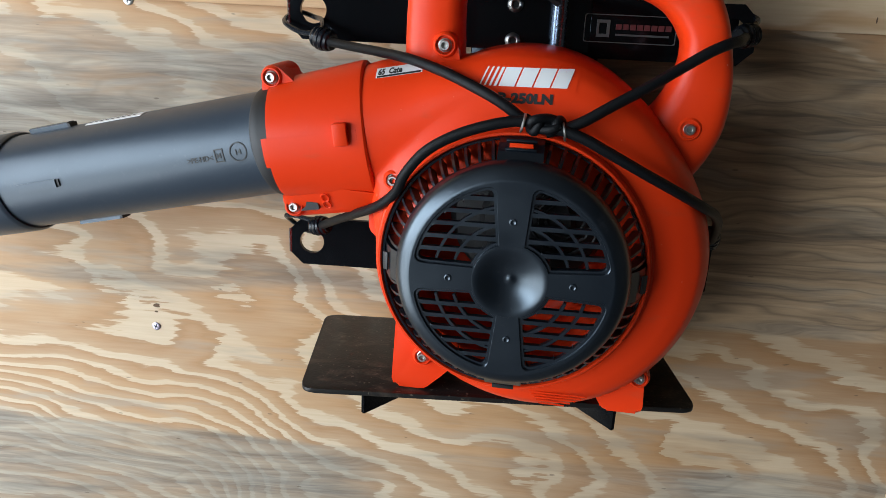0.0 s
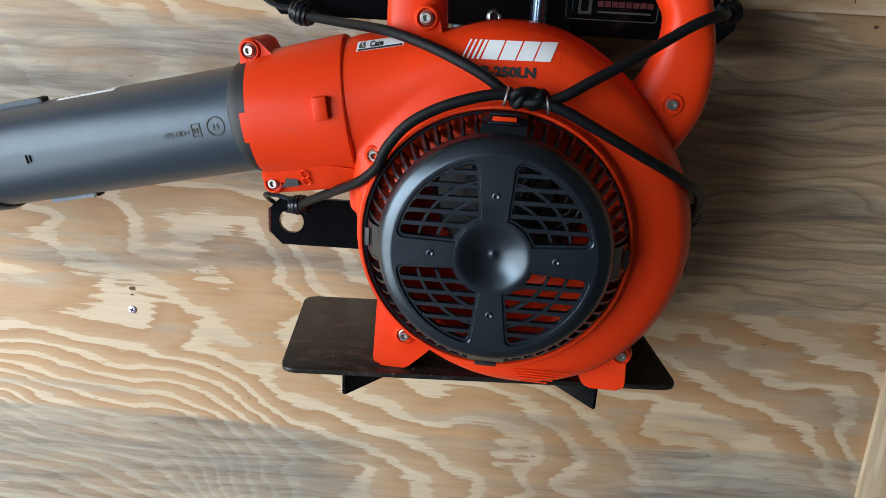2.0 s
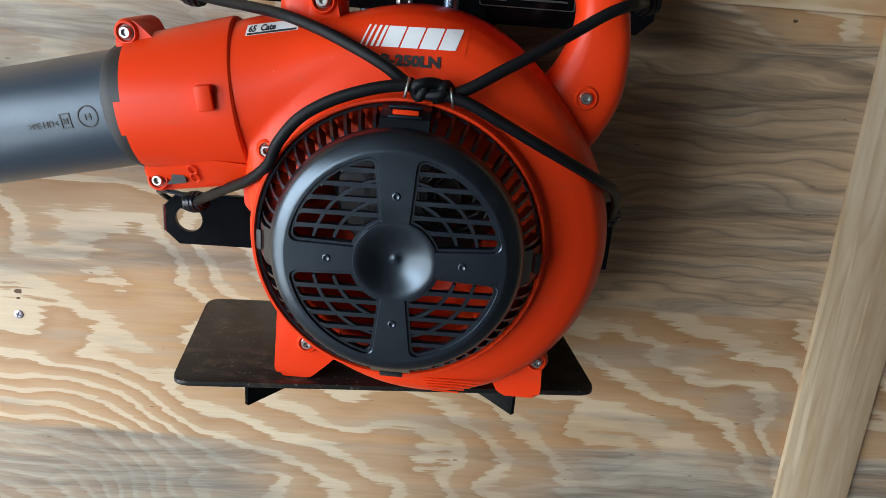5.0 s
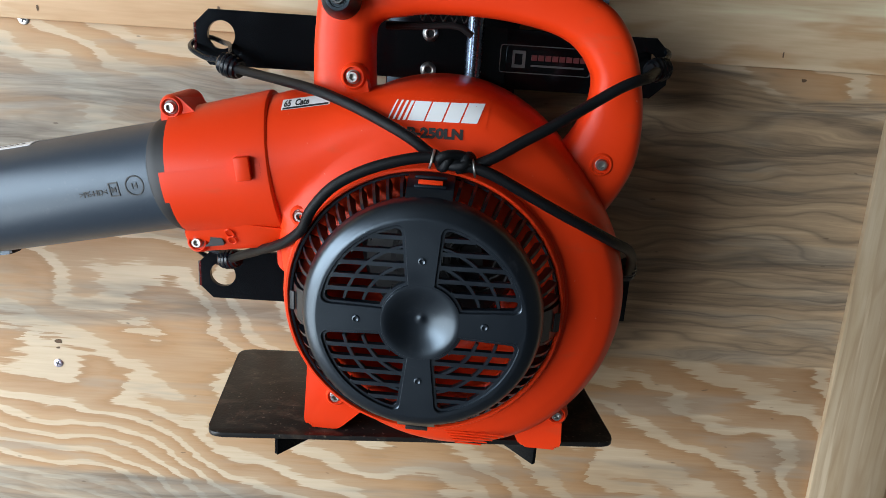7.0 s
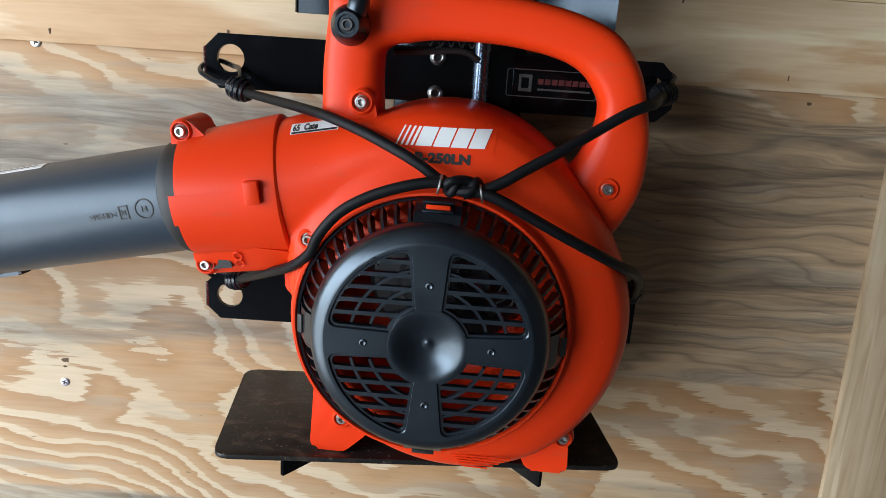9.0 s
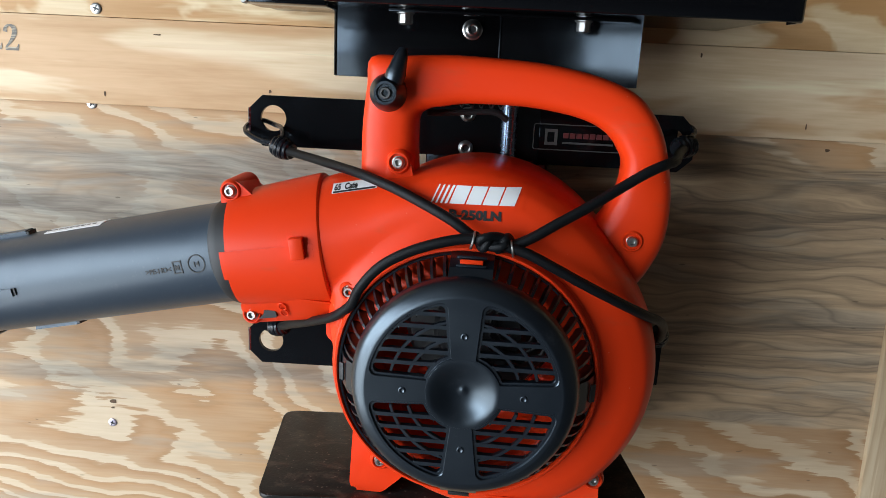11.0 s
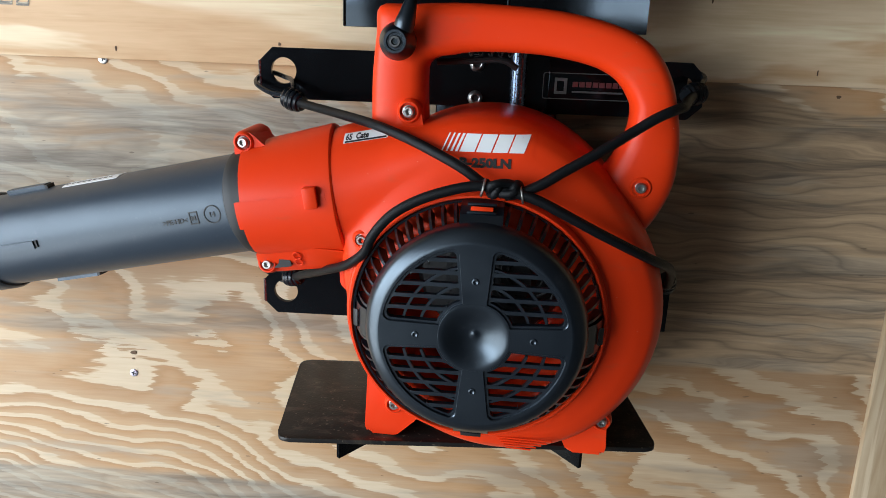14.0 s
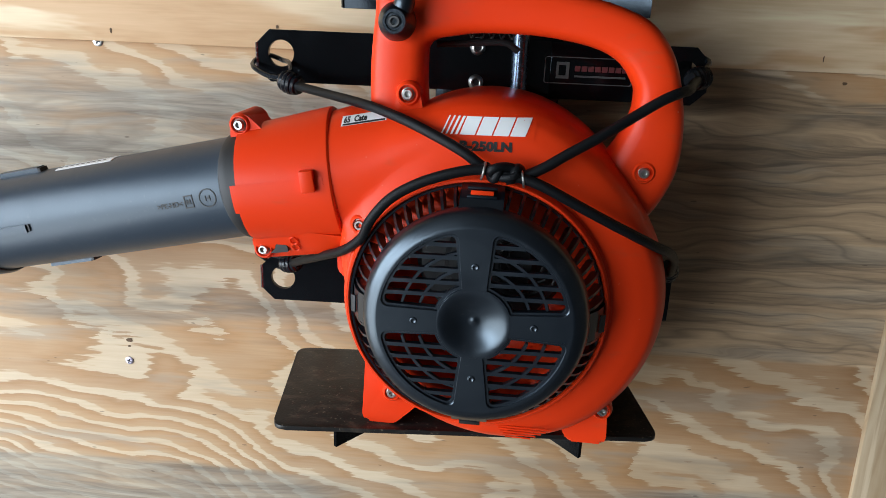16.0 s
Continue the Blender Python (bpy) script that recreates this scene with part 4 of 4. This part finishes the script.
spring = [(-0.022 + 0.0011 * k, -0.010 + 0.0035 * math.sin(k * 0.9), 0.3165 + 0.0030 * math.cos(k * 0.9)) for k in range(36)]
part("throttle_spring", sweep(spring, 0.0008, 6), DARK, blower)
part("throttle_cable", sweep(spline([(-0.045, -0.012, 0.308), (-0.020, -0.010, 0.3095), (0.006, -0.008, 0.311), (0.018, -0.004, 0.305)], 6), 0.0026, 8), DARK, blower)
for dz in (0.0033, -0.0033):
    ring = [(-0.1435 + 0.0030 * math.cos(t), -0.0700 - 0.75 * (dz + 0.0033 * math.sin(t)), 0.155 + dz + 0.0033 * math.sin(t)) for t in np.linspace(0, 2 * math.pi, 21)[:-1]]
    part("moulded_mark", sweep(ring, 0.0006, 6, close=True), ORANGE, blower)
# solid dark plate painted for the shaded hollow of this slot
part("key_slot", prism(rounded([(-0.165, 0.1445), (-0.150, 0.1470), (-0.151, 0.1515), (-0.155, 0.1545), (-0.160, 0.1530), (-0.161, 0.1485)], 0.001), -0.0668, -0.055), DARK, blower)
for k in range(5):
    part("moulded_line", sweep([(0.022 + 0.002 * k, -0.0875 + 0.0012 * k, 0.0235 - 0.0030 * k), (0.066 - 0.004 * k, -0.0880 + 0.0012 * k, 0.0235 - 0.0030 * k)], 0.0006, 6), ORANGE, blower)


# ---- the elastic cord that straps the blower down ----
cord = thing("bungee_cord", pose(0, 0, 0), "black braided elastic cord tied across the blower, hooked to the rack", "cord")
ULEFT = [(-0.080, -0.100, 1.524), (-0.053, -0.125, 1.522), (-0.024, -0.160, 1.521), (0.003, -0.190, 1.519), (0.029, -0.210, 1.513), (0.054, -0.224, 1.504), (0.071, -0.230, 1.496), (0.085, -0.232, 1.487), (0.097, -0.233, 1.4845)]
URIGHT = [(0.100, -0.236, 1.480), (0.112, -0.236, 1.483), (0.125, -0.235, 1.489), (0.140, -0.232, 1.498), (0.163, -0.226, 1.511), (0.185, -0.218, 1.524), (0.203, -0.214, 1.535), (0.216, -0.209, 1.5405), (0.226, -0.196, 1.542), (0.2405, -0.150, 1.542), (0.257, -0.105, 1.543)]
LLEFT = [(0.097, -0.238, 1.486), (0.0824, -0.238, 1.4867), (0.0635, -0.239, 1.4833), (0.0407, -0.239, 1.4751), (0.0214, -0.238, 1.4631), (0.0073, -0.234, 1.4459), (0.0001, -0.226, 1.4306), (-0.0148, -0.212, 1.4159), (-0.0389, -0.180, 1.3991), (-0.0661, -0.135, 1.3786), (-0.083, -0.105, 1.3648)]
LRIGHT = [(0.098, -0.238, 1.484), (0.1113, -0.239, 1.482), (0.1248, -0.240, 1.4777), (0.1408, -0.240, 1.470), (0.1652, -0.238, 1.4576), (0.1918, -0.231, 1.444), (0.2128, -0.217, 1.432), (0.229, -0.195, 1.421), (0.2415, -0.165, 1.405), (0.2533, -0.120, 1.380)]
for pts in (ULEFT, URIGHT, LLEFT, LRIGHT):
    part("cord_strand", sweep(spline(pts, 6), 0.0037, 12), CORD, cord)
# knot between the clips: the strands looped round one another
knot = []
for k in range(40):
    t = k / 39
    a = 2.2 * 2 * math.pi * t
    knot.append((0.086 + 0.024 * t, -0.237 + 0.0030 * math.sin(a), 1.4845 + 0.0040 * math.cos(a)))
part("knot", sweep(knot, 0.0034, 10), CORD, cord)
part("knot", sweep([(0.098 + 0.009 * math.cos(a), -0.240 + 0.002 * math.sin(2 * a), 1.4860 + 0.0038 * math.sin(a)) for a in np.linspace(0, 2 * math.pi, 25)[:-1]], 0.0030, 10, close=True), CORD, cord)
for cx, cz, ln in ((0.0845, 1.4855, 0.1), (0.1115, 1.4815, -0.1)):
    part("clip", sweep([(cx + 0.0012 * math.sin(a) * ln * 10, -0.2370 + 0.0054 * math.cos(a), cz + 0.0056 * math.sin(a)) for a in np.linspace(0, 2 * math.pi, 25)[:-1]], 0.0009, 8, close=True), STEEL, cord, "bright steel wire clip")


def coil(centre, along, r, turns, name="hook_knot"):
    """The wound end of the cord."""
    c, u = Vector(centre), Vector(along).normalized()
    for k in range(turns):
        m = u.to_track_quat("Z", "Y").to_matrix()
        p = c + u * (k - (turns - 1) / 2) * r * 0.52
        rr = r * (1 - 0.12 * abs(k - (turns - 1) / 2))
        part(name, sweep([p + m @ Vector((rr * math.cos(a), rr * math.sin(a), 0.0)) for a in np.linspace(0, 2 * math.pi, 19)[:-1]], r * 0.34, 8, close=True), RUBBER, cord)
    part("hook_core", sweep([c - u * r * turns * 0.3, c + u * r * turns * 0.34], r * 0.85, 14), RUBBER, cord)


coil((-0.082, -0.098, 1.5255), (0.9, -0.35, -0.25), 0.0078, 4)
coil((-0.086, -0.100, 1.3630), (0.9, -0.35, 0.2), 0.0072, 4)
coil((0.260, -0.098, 1.5440), (-0.8, -0.5, -0.1), 0.0078, 4)
coil((0.254, -0.112, 1.3790), (-0.1, -0.4, 0.6), 0.0070, 4)
part("hook_wire", sweep(spline([(-0.086, -0.096, 1.529), (-0.104, -0.090, 1.530), (-0.119, -0.080, 1.536), (-0.122, -0.064, 1.541), (-0.112, -0.056, 1.545), (-0.098, -0.060, 1.5415), (-0.090, -0.070, 1.540), (-0.084, -0.088, 1.533)], 5), 0.0022, 8), RUBBER, cord)
part("hook_wire", sweep(spline([(-0.090, -0.098, 1.366), (-0.108, -0.092, 1.368), (-0.121, -0.084, 1.366), (-0.122, -0.070, 1.358), (-0.110, -0.064, 1.347), (-0.098, -0.072, 1.348), (-0.090, -0.088, 1.358)], 5), 0.0022, 8), RUBBER, cord)
part("hook_wire", sweep(spline([(0.262, -0.095, 1.548), (0.272, -0.080, 1.556), (0.268, -0.060, 1.560), (0.256, -0.055, 1.556)], 5), 0.0024, 8), RUBBER, cord)

# cropped end of the rack's right arm with its open hole
arm_end = moved(holed_strap(-0.2765, 1.519, 1.568, -0.2435, -0.0665, 0.004, 0.012, -0.2570, 1.546, 0.0105), Matrix.Translation((0.2435, -0.0645, 0)) @ Matrix.Rotation(radians(-16), 4, "Z") @ Matrix.Translation((-0.2435, 0.0645, 0)) @ Matrix.Diagonal((-1, 1, 1, 1)))
part("upper_arm_end", arm_end, COAT, rack, smooth=False)
part("lower_arm_end", box(0.200, 0.2695, -0.0745, -0.0710, 1.316, 1.372, 0.0008), COAT, rack)
part("maker_plate", prism(rounded([(0.135, 1.5325), (0.2120, 1.5325), (0.2120, 1.5555), (0.135, 1.5555)], 0.0025), -0.0676, -0.0664, hole=rounded([(0.1357, 1.5332), (0.2113, 1.5332), (0.2113, 1.5548), (0.1357, 1.5548)], 0.0022)), FAINT, rack, "thin printed outline of a maker's plate")
part("maker_mark", prism([(0.1455, 1.5370), (0.1565, 1.5370), (0.1565, 1.5510), (0.1455, 1.5510)], -0.0676, -0.0664, hole=[(0.1475, 1.5395), (0.1540, 1.5395), (0.1540, 1.5485), (0.1475, 1.5485)]), FAINT, rack)
for k in range(8):
    part("maker_bar", box(0.1615 + 0.0059 * k, 0.1662 + 0.0059 * k, -0.0676, -0.0664, 1.5435, 1.5480), RED, rack)
part("maker_bar", box(0.1615, 0.2060, -0.0676, -0.0664, 1.5385, 1.5400), FAINT, rack)


# ---- fixings and marks on the wall ----
def wall_screw(x, y, z, r, mat, label):
    s = thing("wall_screw", pose(x, y, z), label, "screw", "screws in the wall")
    part("screw_head", lathe([(r, 0.0006), (r, -0.0006), (r * 0.85, -0.0011), (r * 0.5, -0.0012), (0.0003, -0.0012)], 0, 0, 24), mat, s)
    w, q = r * 0.15, r * 0.58
    cross = [(w, w), (w, q), (-w, q), (-w, w), (-q, w), (-q, -w), (-w, -w), (-w, -q), (w, -q), (w, -w), (q, -w), (q, w)]
    # recess shade is painted: a flat dark cross on the head
    part("cross_slot", moved(prism(cross, -0.00125, -0.0003), pose(0, 0, 0, 0, 20, 0)), DARK, s)
    return s


wall_screw(-0.300, -0.0002, 1.200, 0.0046, ZINC, "zinc-plated countersunk screw driven into the plywood")
wall_screw(-0.2985, -0.0002, 1.5485, 0.0052, STEEL, "bright screw half covered by the rail board")
wall_screw(-0.2835, -0.0088, 1.6385, 0.0052, STEEL, "bright cross-head screw in the upper pine board")


def knot_mark(x, y, z, rx, rz, label="small dark hole in the plywood face"):
    k = [(x + rx * (1 + 0.25 * math.sin(3 * a + x * 90)) * math.cos(a), z + rz * (1 + 0.2 * math.cos(2 * a)) * math.sin(a)) for a in np.linspace(0, 2 * math.pi, 15)[:-1]]
    return tagged(link_mesh("knot_hole", prism(k, y - 0.0005, y + 0.002), KNOT, False), label, "hole", "marks in the wood")


knot_mark(-0.2975, 0.0, 1.2255, 0.0035, 0.0028)
knot_mark(-0.2985, 0.0, 1.2180, 0.0018, 0.0012)
knot_mark(0.426, 0.0, 1.5390, 0.0022, 0.0018, "dark knot in the plywood below the rail")
knot_mark(0.398, -0.009, 1.5610, 0.0005, 0.0033, "short split in the rail board")
knot_mark(-0.225, -0.009, 1.6170, 0.0035, 0.0008, "short dark splinter mark in the rail board")
knot_mark(-0.280, -0.009, 1.5590, 0.0008, 0.0030, "small splinter at the rail board's edge")
knot_mark(-0.117, -0.009, 1.5690, 0.0012, 0.0020, "small splinter in the rail board")
knot_mark(0.291, -0.009, 1.6220, 0.0008, 0.0026, "small dark nick in the rail board")


def stencil_two(x, z, high, bm):
    """The figure 2 of a stencil: thick and thin strokes, a flat foot with a serif."""
    mid = spline([(u, 0, v) for u, v in ((0.07, 0.70), (0.11, 0.87), (0.27, 0.955), (0.43, 0.86), (0.44, 0.66), (0.33, 0.43), (0.19, 0.25), (0.07, 0.13))], 4)
    wide = np.interp(np.linspace(0, 1, len(mid)), (0, 0.14, 0.29, 0.43, 0.57, 0.72, 0.86, 1), (0.17, 0.12, 0.08, 0.19, 0.20, 0.14, 0.09, 0.07))
    one, two = [], []
    for k, p in enumerate(mid):
        d = (mid[min(k + 1, len(mid) - 1)] - mid[max(k - 1, 0)]).normalized()
        one.append((p.x - d.z * wide[k] / 2, p.z + d.x * wide[k] / 2)), two.append((p.x + d.z * wide[k] / 2, p.z - d.x * wide[k] / 2))
    foot = [(0.03, 0.0), (0.55, 0.0), (0.60, 0.25), (0.55, 0.25), (0.51, 0.135), (0.03, 0.125)]
    quads = [[one[k], one[k + 1], two[k + 1], two[k]] for k in range(len(mid) - 1)] + [foot]
    for q in quads:
        bm.faces.new([bm.verts.new((x + u * high, -0.00935, z + v * high)) for u, v in q])


digits = bmesh.new()
stencil_two(-0.3925, 1.5965, 0.0245, digits), stencil_two(-0.3760, 1.5960, 0.0245, digits)
stamp = tagged(link_mesh("stamped_number", digits, STAMP, False), "faded grey stencilled number on the pine rail board", "print")
